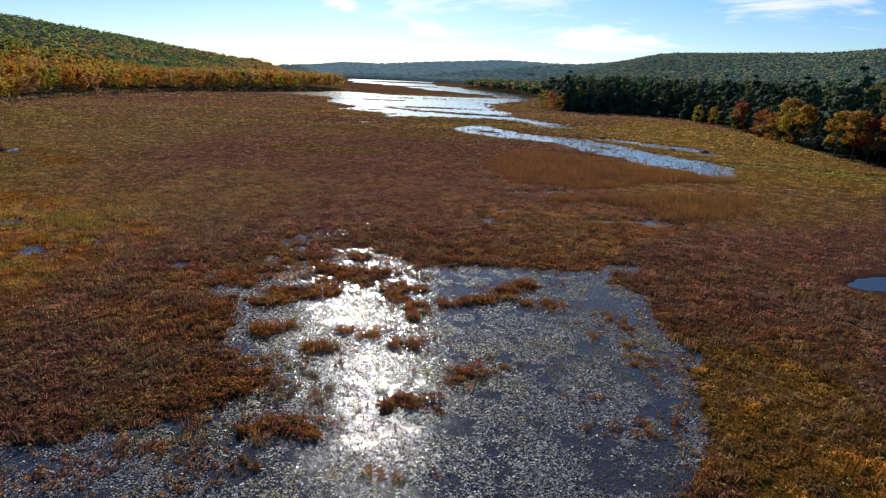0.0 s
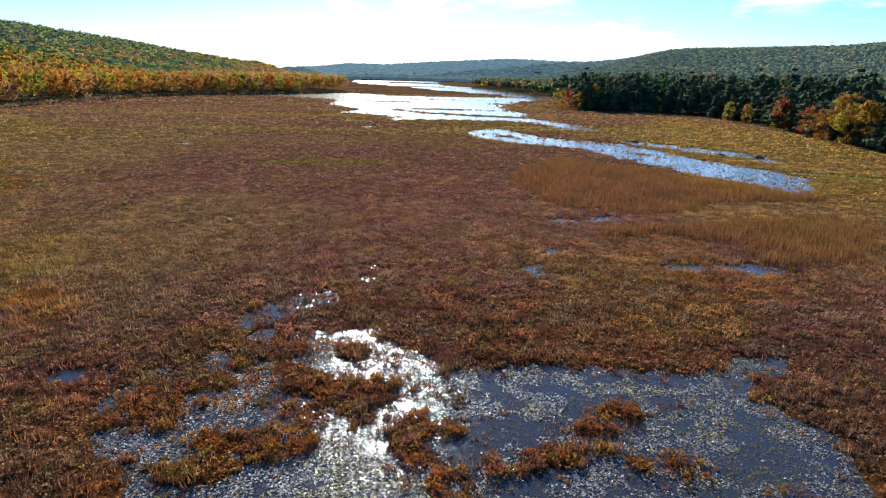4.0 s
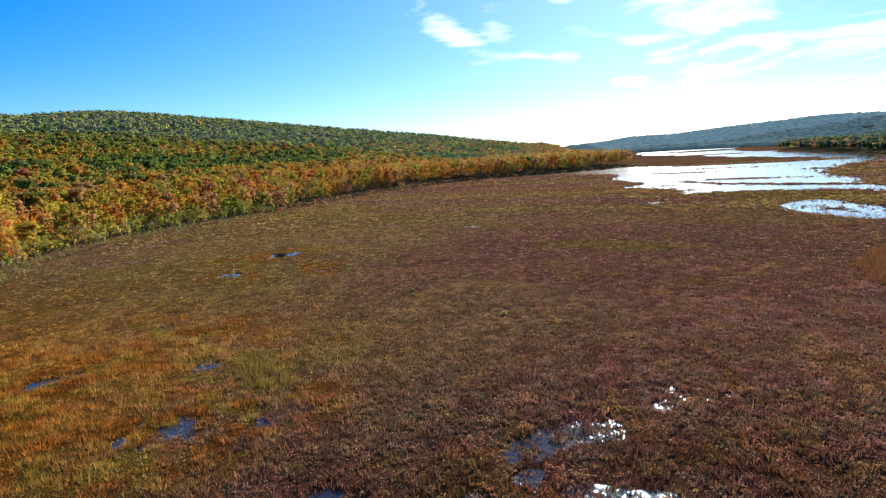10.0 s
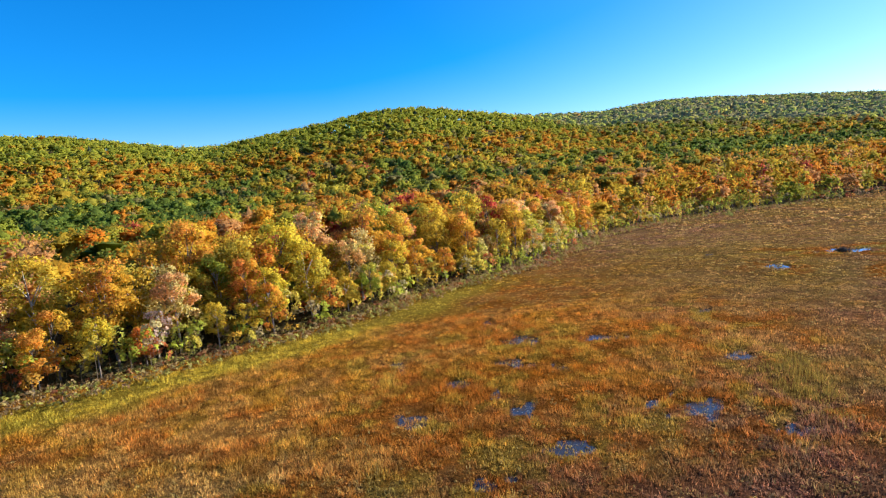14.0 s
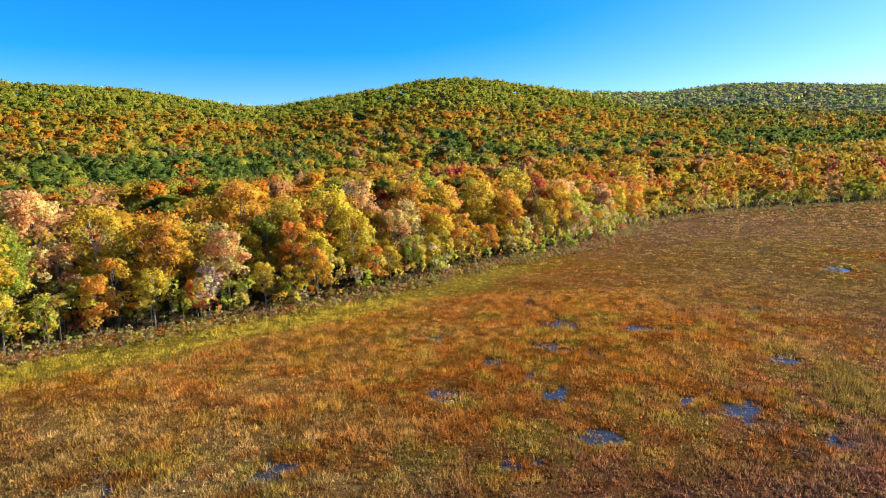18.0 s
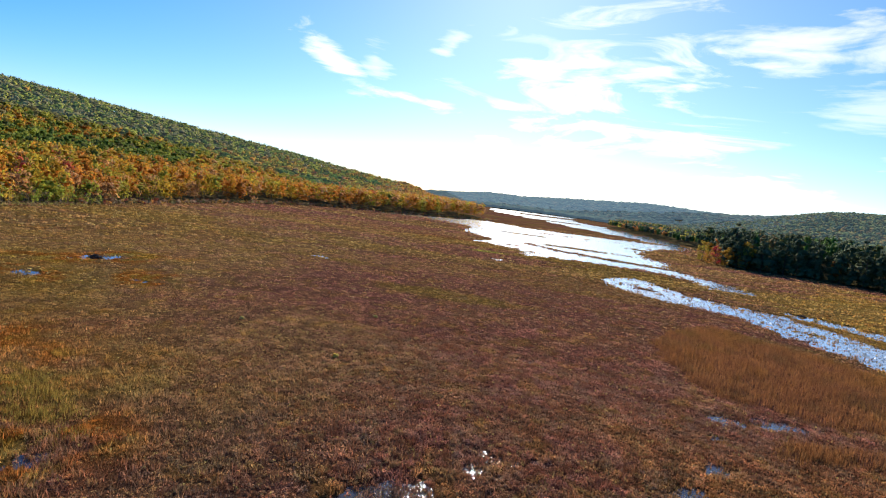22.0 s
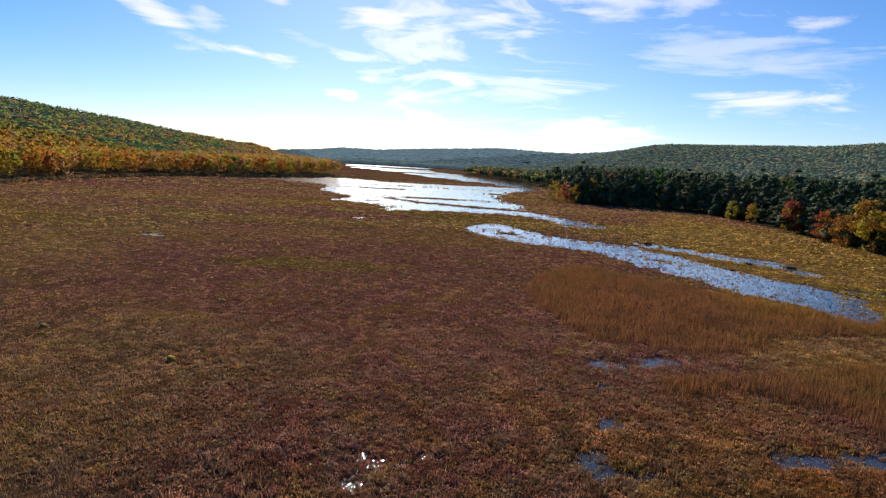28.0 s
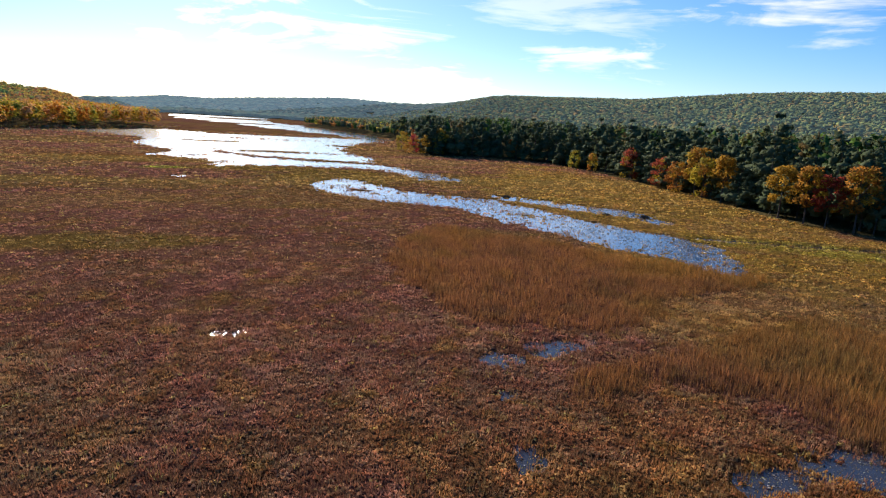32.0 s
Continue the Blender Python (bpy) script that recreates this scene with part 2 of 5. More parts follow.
def bark_material(name, colour):
    mat, n, l = material(name)
    geo = n.new("ShaderNodeNewGeometry")
    mp = node(n, "ShaderNodeMapping", Scale=(5, 5, 0.9))
    l.new(geo.outputs["Position"], mp.inputs["Vector"])
    a = node(n, "ShaderNodeTexNoise", Scale=1.6, Detail=6.0, Roughness=0.7)
    l.new(mp.outputs[0], a.inputs["Vector"])
    v = node(n, "ShaderNodeMapRange", From_Min=0.3, From_Max=0.7, To_Min=0.5, To_Max=1.35)
    l.new(a.outputs["Fac"], v.inputs["Value"])
    hsv = n.new("ShaderNodeHueSaturation")
    hsv.inputs["Color"].default_value = (*colour, 1)
    l.new(v.outputs[0], hsv.inputs["Value"])
    p = node(n, "ShaderNodeBsdfPrincipled", Roughness=0.9)
    l.new(hsv.outputs[0], p.inputs["Base Color"])
    bump = node(n, "ShaderNodeBump", Strength=0.6, Distance=0.05)
    l.new(a.outputs["Fac"], bump.inputs["Height"])
    l.new(bump.outputs[0], p.inputs["Normal"])
    out = n.new("ShaderNodeOutputMaterial")
    l.new(p.outputs[0], out.inputs[0])
    return mat


M_GROUND = ground_material()
M_WATER = water_material()
M_SEDGE = leaf_material("sedge_blades", 0.42, 0.8, 0.2, 0.0, 0.5, 0.0, 0.08, back=(1.06, 0.94, 0.95), front=(0.93, 1.1, 1.0))
M_PADS = leaf_material("wet_pads", 0.12, 0.45, 0.3, 0.0, 2.0, 0.0, 0.3, 0.2)
M_LEAF = leaf_material("autumn_leaves", 0.54, 0.6, 0.25, 0.015)
M_FOREST = leaf_material("forest_leaves", 0.48, 0.7, 0.35, 0.0, 0.7, 0.5, 0.05)
M_NEEDLE = leaf_material("pine_needles", 0.3, 0.8, 0.3, 0.01, 0.8)
def haze_glow_material(glow):
    """Far hills, mostly plain backdrop: haze is put in as a blue glow."""
    mat, n, l = material("distant_woods_haze_glow")
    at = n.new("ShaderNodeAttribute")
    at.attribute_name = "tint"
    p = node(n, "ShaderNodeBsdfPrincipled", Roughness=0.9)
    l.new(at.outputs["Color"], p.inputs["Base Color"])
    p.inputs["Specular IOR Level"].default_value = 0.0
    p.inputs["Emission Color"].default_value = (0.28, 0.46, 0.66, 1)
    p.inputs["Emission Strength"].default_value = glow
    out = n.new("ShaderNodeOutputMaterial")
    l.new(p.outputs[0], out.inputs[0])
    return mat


M_DISTANT, M_FAR, M_HILLS, M_SLOPE_HAZE = haze_glow_material(0.24), haze_glow_material(0.13), haze_glow_material(0.06), haze_glow_material(0.026)
M_BARK = bark_material("grey_bark", (0.16, 0.13, 0.105))
M_PINEBARK = bark_material("pine_bark", (0.07, 0.05, 0.04))
M_PALEBARK = bark_material("pale_bark", (0.45, 0.40, 0.34))


# ---- arithmetic ----
rng = np.random.default_rng(7)
LATTICE = np.random.default_rng(3).random((256, 256))


def vnoise(x, y):
    """Smooth lattice noise, 0 to 1."""
    xi, yi = np.floor(x).astype(int), np.floor(y).astype(int)
    fx, fy = x - xi, y - yi
    fx, fy = fx * fx * (3 - 2 * fx), fy * fy * (3 - 2 * fy)
    g = lambda i, j: LATTICE[i % 256, j % 256]
    return (g(xi, yi) * (1 - fx) + g(xi + 1, yi) * fx) * (1 - fy) + (g(xi, yi + 1) * (1 - fx) + g(xi + 1, yi + 1) * fx) * fy


def fbm(x, y, size, octaves=4):
    total, amp, norm = 0.0, 1.0, 0.0
    for k in range(octaves):
        total = total + amp * vnoise(x / size + 17.3 * k, y / size - 9.1 * k)
        norm, amp, size = norm + amp, amp * 0.55, size * 0.5
    return total / norm


def smooth(a, b, v):
    t = np.clip((v - a) / (b - a), 0, 1)
    return t * t * (3 - 2 * t)


def polyline_distance(x, y, pts, closed=False):
    best = np.full(x.shape, 1e9)
    ends = list(zip(pts, pts[1:] + pts[:1])) if closed else list(zip(pts, pts[1:]))
    for (ax, ay), (bx, by) in ends:
        dx, dy = bx - ax, by - ay
        t = np.clip(((x - ax) * dx + (y - ay) * dy) / (dx * dx + dy * dy), 0, 1)
        best = np.minimum(best, np.hypot(x - ax - t * dx, y - ay - t * dy))
    return best


def inside(x, y, pts):
    odd = np.zeros(x.shape, bool)
    for (ax, ay), (bx, by) in zip(pts, pts[1:] + pts[:1]):
        if ay == by:
            continue
        odd ^= ((ay > y) != (by > y)) & (x < (bx - ax) * (y - ay) / (by - ay) + ax)
    return odd


# ---- plan: shores ----
LEFT_SHORE = [(-40, -140), (-60, -85), (-76, -46), (-85, -36), (-93, -18), (-101, -4), (-112, 12), (-128, 28), (-146, 58), (-195, 103),
              (-213, 140), (-222, 185), (-229, 250), (-243, 330), (-252, 400), (-247, 500), (-222, 555), (-175, 610), (-140, 670),
              (-110, 738), (-135, 800), (-230, 950), (-290, 1250), (-400, 1650), (-430, 2050)]
RIGHT_SHORE = [(330, -140), (240, -20), (184, 70), (157, 128), (145, 153), (142, 166), (143, 180), (148, 197), (152, 214), (156, 238), (163, 285), (170, 348),
               (163, 398), (130, 424), (100, 418), (92, 440), (104, 500), (122, 600), (119, 715), (101, 864), (70, 1050), (45, 1264),
               (90, 1500), (60, 1800), (-60, 2000)]
LEFT_LAND = LEFT_SHORE + [(-900, 3000), (-5000, 5000), (-5000, -1500), (-300, -600)]
RIGHT_LAND = RIGHT_SHORE + [(-426, 2054), (-895, 3002), (-4990, 5000), (5000, 5000), (5000, -1500), (500, -600)]
ORIGIN = (0.0, 10.0)


def land_depth(x, y):
    """Metres behind the shoreline of firm land (negative out on the marsh), for the left and the right side."""
    out = []
    for shore, land in ((LEFT_SHORE, LEFT_LAND), (RIGHT_SHORE, RIGHT_LAND)):
        d = polyline_distance(x, y, shore)
        out.append(np.where(inside(x, y, land), d, -d))
    return out


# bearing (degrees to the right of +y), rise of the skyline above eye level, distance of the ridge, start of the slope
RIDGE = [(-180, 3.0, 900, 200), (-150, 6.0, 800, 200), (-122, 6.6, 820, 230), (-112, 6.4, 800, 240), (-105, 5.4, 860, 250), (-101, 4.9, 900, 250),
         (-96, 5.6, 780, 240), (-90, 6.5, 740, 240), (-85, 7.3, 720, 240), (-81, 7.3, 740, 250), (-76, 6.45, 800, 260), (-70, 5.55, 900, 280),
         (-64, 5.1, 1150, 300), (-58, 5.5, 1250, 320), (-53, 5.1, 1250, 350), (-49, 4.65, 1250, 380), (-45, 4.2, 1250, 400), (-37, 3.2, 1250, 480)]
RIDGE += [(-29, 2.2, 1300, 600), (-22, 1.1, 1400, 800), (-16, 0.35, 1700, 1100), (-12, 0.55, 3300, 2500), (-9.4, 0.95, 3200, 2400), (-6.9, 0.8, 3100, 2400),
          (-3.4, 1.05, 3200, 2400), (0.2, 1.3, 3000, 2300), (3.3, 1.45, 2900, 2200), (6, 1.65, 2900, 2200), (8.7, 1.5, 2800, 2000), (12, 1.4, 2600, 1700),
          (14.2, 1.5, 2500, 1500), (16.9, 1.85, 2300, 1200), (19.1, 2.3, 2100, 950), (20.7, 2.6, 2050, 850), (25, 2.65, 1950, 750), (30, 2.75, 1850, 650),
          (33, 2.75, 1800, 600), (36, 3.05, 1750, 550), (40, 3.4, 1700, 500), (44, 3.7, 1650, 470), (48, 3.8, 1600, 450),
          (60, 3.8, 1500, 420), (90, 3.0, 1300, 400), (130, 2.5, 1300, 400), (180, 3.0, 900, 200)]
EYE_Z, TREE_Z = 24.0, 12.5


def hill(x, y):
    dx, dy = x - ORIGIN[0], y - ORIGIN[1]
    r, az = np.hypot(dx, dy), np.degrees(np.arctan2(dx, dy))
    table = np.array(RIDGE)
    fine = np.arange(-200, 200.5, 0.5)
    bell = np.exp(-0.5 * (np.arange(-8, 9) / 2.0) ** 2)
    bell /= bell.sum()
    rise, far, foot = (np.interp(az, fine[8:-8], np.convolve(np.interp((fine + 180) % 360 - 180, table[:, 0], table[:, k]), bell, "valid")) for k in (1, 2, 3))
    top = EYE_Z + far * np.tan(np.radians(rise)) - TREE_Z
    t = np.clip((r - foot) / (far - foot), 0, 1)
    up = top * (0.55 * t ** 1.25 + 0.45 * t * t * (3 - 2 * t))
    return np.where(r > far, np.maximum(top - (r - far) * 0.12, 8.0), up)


# ---- plan: open water ----
# the near pond's basin, and the broken shallows beside it
POND = [(2.7, 40.6), (6.4, 41.6), (11.2, 42.8), (15, 42), (19.2, 41.7), (24.5, 42.5), (25.5, 44.4), (30.6, 44.6), (29.8, 43), (25.2, 41), (24.4, 37), (27, 32.5),
        (26.4, 28.5), (25.7, 24), (26.4, 18), (24, 12), (20.8, 5), (18.4, 0), (14, -7), (-8, -9), (-23, -4), (-25, 2.5), (-17.5, 5), (-12.5, 7), (-10, 10),
        (-9, 13.5), (-13.5, 15.5), (-15.6, 19), (-15, 23.5), (-12, 26.5), (-10, 29), (-6.5, 32), (-3, 35), (-1.5, 38)]
SHALLOWS = [(1, 42), (-4, 47.5), (-9, 48), (-13.5, 49), (-17, 45), (-20, 42), (-24, 35.5), (-21, 30), (-16.5, 27), (-16, 22), (-12, 23), (-6, 30)]
# centre x, y, half sizes, turn in degrees
POOLS = [(-6.2, 65.2, 2.2, 0.8, 12), (-7.6, 62.0, 1.1, 0.9, 0), (-4.8, 62.4, 0.9, 0.8, 0), (-13.3, 54.8, 3.2, 1.4, 30), (-16.5, 50.8, 2.4, 1.4, 40), (-17.4, 41.4, 1.5, 1.4, 10),
         (-26.8, 38.9, 2.0, 0.9, 10), (-19.5, 33.2, 1.3, 1.0, 0), (12.2, 66.2, 2.0, 2.2, 20), (15.9, 64.7, 1.1, 0.8, 0), (15.6, 74.8, 1.2, 1.3, 0), (19.7, 91.5, 2.5, 1.7, 15),
         (27.8, 93.6, 3.6, 1.5, 8), (31.4, 68.7, 2.9, 1.5, 0), (39.8, 68.4, 3.9, 2.4, -8), (-8.0, 102.3, 2.7, 0.9, 4), (60, 40, 5, 3, 20), (-33.6, 257.5, 2.6, 2.8, 0), (18.2, 84, 1.1, 0.8, 0)]
# ragged groups of small pools on the side towards the woods
POOLS_LEFT = [(-79, 33, 3.2, 2.6, 60), (-69, 30.6, 3.6, 2.6, 60), (-74.5, 44, 4.6, 1.2, 60), (-74.7, 15, 1.9, 1.6, 0), (-56.4, 14.5, 2.2, 1.5, 60), (-49.6, 40.6, 3.2, 3.6, 20),
              (-54.6, 26.1, 1.9, 2.2, 90), (-64.4, 21.6, 1.3, 1.5, 0), (-60.2, 24, 1.6, 1.3, 0), (-45.4, 27.2, 1.7, 2.0, 0), (-41.8, 17.8, 2.2, 1.0, 80), (-43.8, -1.2, 1.6, 1.8, 0),
              (-80.2, 64.8, 1.6, 1.4, 30), (-72.6, 64.6, 1.7, 1.4, 0), (-60, 55.2, 1.4, 1.2, 0), (-42, 47.2, 1.9, 1.7, 0), (-43, -14.1, 1.4, 1.6, 0), (-43.6, 40, 1.8, 1.5, 0), (-112, 123.5, 3.4, 8, -25)]
POOLS_LEFT += [(-87.5, 110, 2.6, 2.0, -30), (-104, 99.6, 2.6, 1.8, 0), (-66, 34, 1.5, 1.2, 0), (-51, 33, 1.2, 1.1, 0)]
POOLS_FAR = [(-83.4, 183, 3.0, 1.2, 0), (-128, 100, 1.6, 1.0, 0), (-91, 32, 1.2, 0.8, 0)]
STREAM = [(7, 240), (12, 252), (20, 261), (28, 258), (33, 243), (38, 228), (50, 223), (61, 214), (67, 202), (72, 189), (78.5, 168), (86, 155), (89, 143), (84, 126), (79, 115),
          (72, 119), (73, 130), (66, 141), (61, 150), (53, 163), (52, 182), (47, 193), (36, 199), (25, 205), (14, 223)]
SIDE = [(32, 312, 6.0), (48, 308, 11.0), (58, 286, 10.0), (66, 266, 7.0), (54, 263, 4.0)]
SIDE_TWO = [(68, 220, 3.0), (79, 205, 6.5), (88, 193, 7.0), (94, 183, 6.0), (97, 170, 4.0)]
CREEK = [(90, 150, 1.0), (105, 144, 1.5), (118, 138, 1.5), (132, 134, 1.6), (150, 122, 1.6)]
LAKE = [(-255, 616), (-200, 560), (-157, 566), (-120, 552), (-92, 470), (-76, 412), (-58, 393), (-50, 345), (-35, 328), (-28, 299), (-16, 302), (0, 309), (20, 302), (46, 318),
        (54, 356), (44, 400), (40, 460), (56, 520), (92, 585), (116, 690), (62, 642), (10, 634), (-62, 636), (-112, 690), (-148, 632), (-200, 596)]
REACH = [(112, 640, 14), (96, 720, 24), (64, 830, 34), (40, 910, 40), (0, 1040, 52), (-40, 1180, 62), (-110, 1400, 80), (-150, 1720, 110), (-170, 2050, 150)]
# low ground standing out of the water
BAR = [(-34, 388, 2.5), (-13, 361, 3.6), (16, 347, 4.4), (48, 333, 4.0)]
LAKE_ISLES = [(-5, 402, 24, 4, 0), (-62, 500, 26, 5, 0), (51, 213, 9, 2.0, -48), (63, 180, 6, 1.6, -60), (56, 168, 3, 1.5, 0), (27, 226, 4, 1.4, -30), (74, 136, 3, 2, 0), (80, 128, 2.5, 2, 0), (-20, 560, 30, 5, 0), (-60, 1130, 60, 60, 0), (-100, 1620, 120, 120, 0)]
POND_ISLES = [(-6.2, 37.9, 3.2, 1.7, 0), (-0.9, 31.8, 2.0, 2.6, 0), (2.5, 33.3, 1.3, 1.0, 0), (1.5, 27.0, 0.8, 2.4, 0), (6.7, 29.9, 4.2, 0.95, 14), (14.2, 35.3, 1.9, 1.0, 8),
              (14.9, 29.6, 1.9, 1.1, -8), (-12.1, 21.6, 2.0, 1.4, 10), (-6.4, 18.0, 1.6, 0.9, 12), (-2.6, 21.2, 2.3, 1.0, -10), (0.5, 19.6, 2.2, 1.2, 0), (6.2, 14.6, 1.8, 1.0, 20),
              (2.2, 9.6, 1.9, 1.0, 10), (-12.0, 15.4, 1.2, 0.8, 0), (-13.2, 11.0, 3.0, 2.6, 0), (-10.6, 31.2, 3.2, 1.6, 0), (-8.4, 34.4, 1.6, 1.4, 0), (-15.4, 41.8, 1.2, 1.2, 0)]
# thin growth in the pond that leaves most of the water open
THIN_ISLES = [(19.6, 23.6, 2.8, 1.8, 10), (15.3, 11.5, 2.2, 1.0, 0), (18.1, 7.7, 3.2, 1.2, 0), (4.2, 11.8, 2.2, 0.7, 48), (-9.5, 15.8, 0.9, 0.6, 0), (22.0, 19.0, 1.4, 5.0, 0), (2.2, 2.4, 2.2, 0.8, 0),
              (-1.2, 33.9, 1.8, 1.2, 0), (8.2, 15.2, 2.0, 0.5, 6), (21.4, 26.8, 1.4, 1.2, 0)]
POND_ISLES += [(-10.6, 44.2, 2.7, 1.2, 0), (11.6, 33.4, 1.4, 0.8, 0), (-19.1, 34.8, 2.8, 2.6, 0), (-6, 6, 2.4, 1.2, 10)]


def outline_depth(x, y, pts):
    """Metres inside a closed outline, negative outside."""
    d = polyline_distance(x, y, pts, True)
    return np.where(inside(x, y, pts), d, -d)


def ellipse_depth(x, y, shapes):
    best = np.full(x.shape, -1e9)
    for cx, cy, a, b, turn in shapes:
        c, s = math.cos(radians(turn)), math.sin(radians(turn))
        u, v = ((x - cx) * c + (y - cy) * s) / a, (-(x - cx) * s + (y - cy) * c) / b
        best = np.maximum(best, (1 - np.hypot(u, v)) * min(a, b))
    return best


def ribbon_depth(x, y, line):
    best = np.full(x.shape, -1e9)
    for (ax, ay, aw), (bx, by, bw) in zip(line, line[1:]):
        dx, dy = bx - ax, by - ay
        t = np.clip(((x - ax) * dx + (y - ay) * dy) / (dx * dx + dy * dy), 0, 1)
        best = np.maximum(best, aw + t * (bw - aw) - np.hypot(x - ax - t * dx, y - ay - t * dy))
    return best


def water_depth(x, y):
    """Metres inside the edge of open water; negative on the marsh."""
    near = fbm(x, y, 5.0, 4) - 0.5
    fine = fbm(x + 70, y, 1.3, 2) - 0.5
    pond = outline_depth(x, y, POND) + 2.6 * near + 2.4 * fine
    mosaic = np.minimum(outline_depth(x, y, SHALLOWS) + 4.0 * near, 8.0 * (fbm(x * 0.8 + 31, y + 3, 2.6, 3) - 0.49))
    pond = np.maximum(pond, mosaic)
    pond = np.minimum(pond, -(ellipse_depth(x, y, POND_ISLES) - 0.25 + 1.6 * near + 3.4 * fine))
    small = np.maximum(ellipse_depth(x, y, POOLS), ellipse_depth(x, y, POOLS_FAR)) + 1.3 * near + 2.6 * fine
    ragged = np.minimum(ellipse_depth(x, y, POOLS_LEFT) + 2.4 * near + 2.4 * fine - 0.2, 6.0 * (fbm(x + 12, y * 0.8, 1.7, 3) - 0.48))
    small = np.maximum(small, ragged)
    wide = fbm(x * 0.55, y * 0.4, 11.0, 5) - 0.5
    ripple = fbm(x * 0.45 + 40, y, 10.0, 4) - 0.5
    run = outline_depth(x, y, STREAM) + 8.0 * wide + 5.0 * near + 4.0 * ripple
    side = np.maximum(ribbon_depth(x, y, SIDE), ribbon_depth(x, y, SIDE_TWO)) + 6.0 * wide + 5.0 * near + 12.0 * ripple
    run = np.maximum(np.maximum(run, side), ribbon_depth(x, y, CREEK) + 1.2 * near)
    streak = fbm(x * 0.5, y * 0.6, 9.0, 4) - 0.5
    lake = np.maximum(outline_depth(x, y, LAKE) + 15 * ripple, ribbon_depth(x, y, REACH) + 60 * ripple) + 24 * wide + 20 * streak
    flow = np.maximum(lake, run)
    flow = np.minimum(flow, -(np.maximum(ellipse_depth(x, y, LAKE_ISLES), ribbon_depth(x, y, BAR)) + 6 * wide + 4 * streak))
    return np.maximum(np.maximum(pond, small), flow)


def height(x, y, wet=None):
    left, right = land_depth(x, y)
    firm = np.maximum(left, right)
    wet = water_depth(x, y) if wet is None else wet
    marsh = np.where(wet > 0, -0.12 - 0.5 * smooth(0, 2.0, wet), 0.05 + 0.16 * smooth(0, 1.2, -wet)) + 0.10 * (fbm(x, y, 2.5, 2) - 0.5)
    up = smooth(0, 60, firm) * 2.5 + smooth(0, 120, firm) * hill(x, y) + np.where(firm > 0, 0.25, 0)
    return np.where(firm > 0, np.maximum(up, 0.15), marsh)


# ---- colours of the marsh ----
PLUM, RUST, OCHRE, STRAW = (0.295, 0.112, 0.070), (0.320, 0.105, 0.024), (0.380, 0.190, 0.030), (0.470, 0.320, 0.110)
OLIVE, LIME, TAN = (0.290, 0.180, 0.030), (0.330, 0.290, 0.040), (0.410, 0.212, 0.060)
# centre, half sizes, turn, colour, weight
PATCHES = [(-80, 25, 50, 85, 10, TAN, 0.3), (4, 14, 34, 44, 0, RUST, 0.65), (30, 8, 9, 16, 0, (0.43, 0.18, 0.024), 1.0), (24, 72, 20, 19, 0, (0.38, 0.155, 0.05), 0.55), (22, 62, 14, 14, 0, OCHRE, 0.4), (36, 64, 12, 9, 0, (0.40, 0.125, 0.03), 0.6),
           (-56, 24, 20, 28, 20, (0.38, 0.135, 0.022), 0.75), (-70, 38, 16, 22, 20, OCHRE, 0.5), (-60, -5, 30, 26, 0, TAN, 1.0), (-80, 20, 16, 34, 20, TAN, 0.9),
           (-110, 90, 40, 46, 30, OLIVE, 0.42), (-118, 100, 26, 30, 30, OCHRE, 0.45), (-170, 190, 50, 90, 20, OCHRE, 0.4), (-110, 150, 34, 30, 0, TAN, 0.3),
           (120, 230, 56, 130, -8, (0.50, 0.27, 0.052), 0.85), (100, 130, 50, 30, 0, (0.49, 0.25, 0.045), 0.75)]
PATCHES += [(118, 134, 34, 9, -30, LIME, 0.6), (0, 292, 40, 16, 0, OLIVE, 0.8), (-45, 285, 9, 5, 0, LIME, 1.0), (20, 262, 30, 26, 0, OLIVE, 0.7),
            (-30, 150, 22, 7, 0, OLIVE, 0.7), (-50, 61, 9, 6, 20, LIME, 0.3), (-40, 330, 60, 30, 0, RUST, 0.5), (-110, 330, 80, 40, 0, OCHRE, 0.3),
            (-20, 30, 14, 16, 0, RUST, 0.5), (-40, 78, 24, 34, 10, (0.27, 0.165, 0.055), 0.45), (70, 90, 34, 24, 0, TAN, 0.8), (-52, -16, 26, 28, 0, (0.47, 0.27, 0.095), 0.9)]


UMBER, MOSS, BUFF = (0.150, 0.070, 0.034), (0.340, 0.205, 0.036), (0.430, 0.250, 0.085)


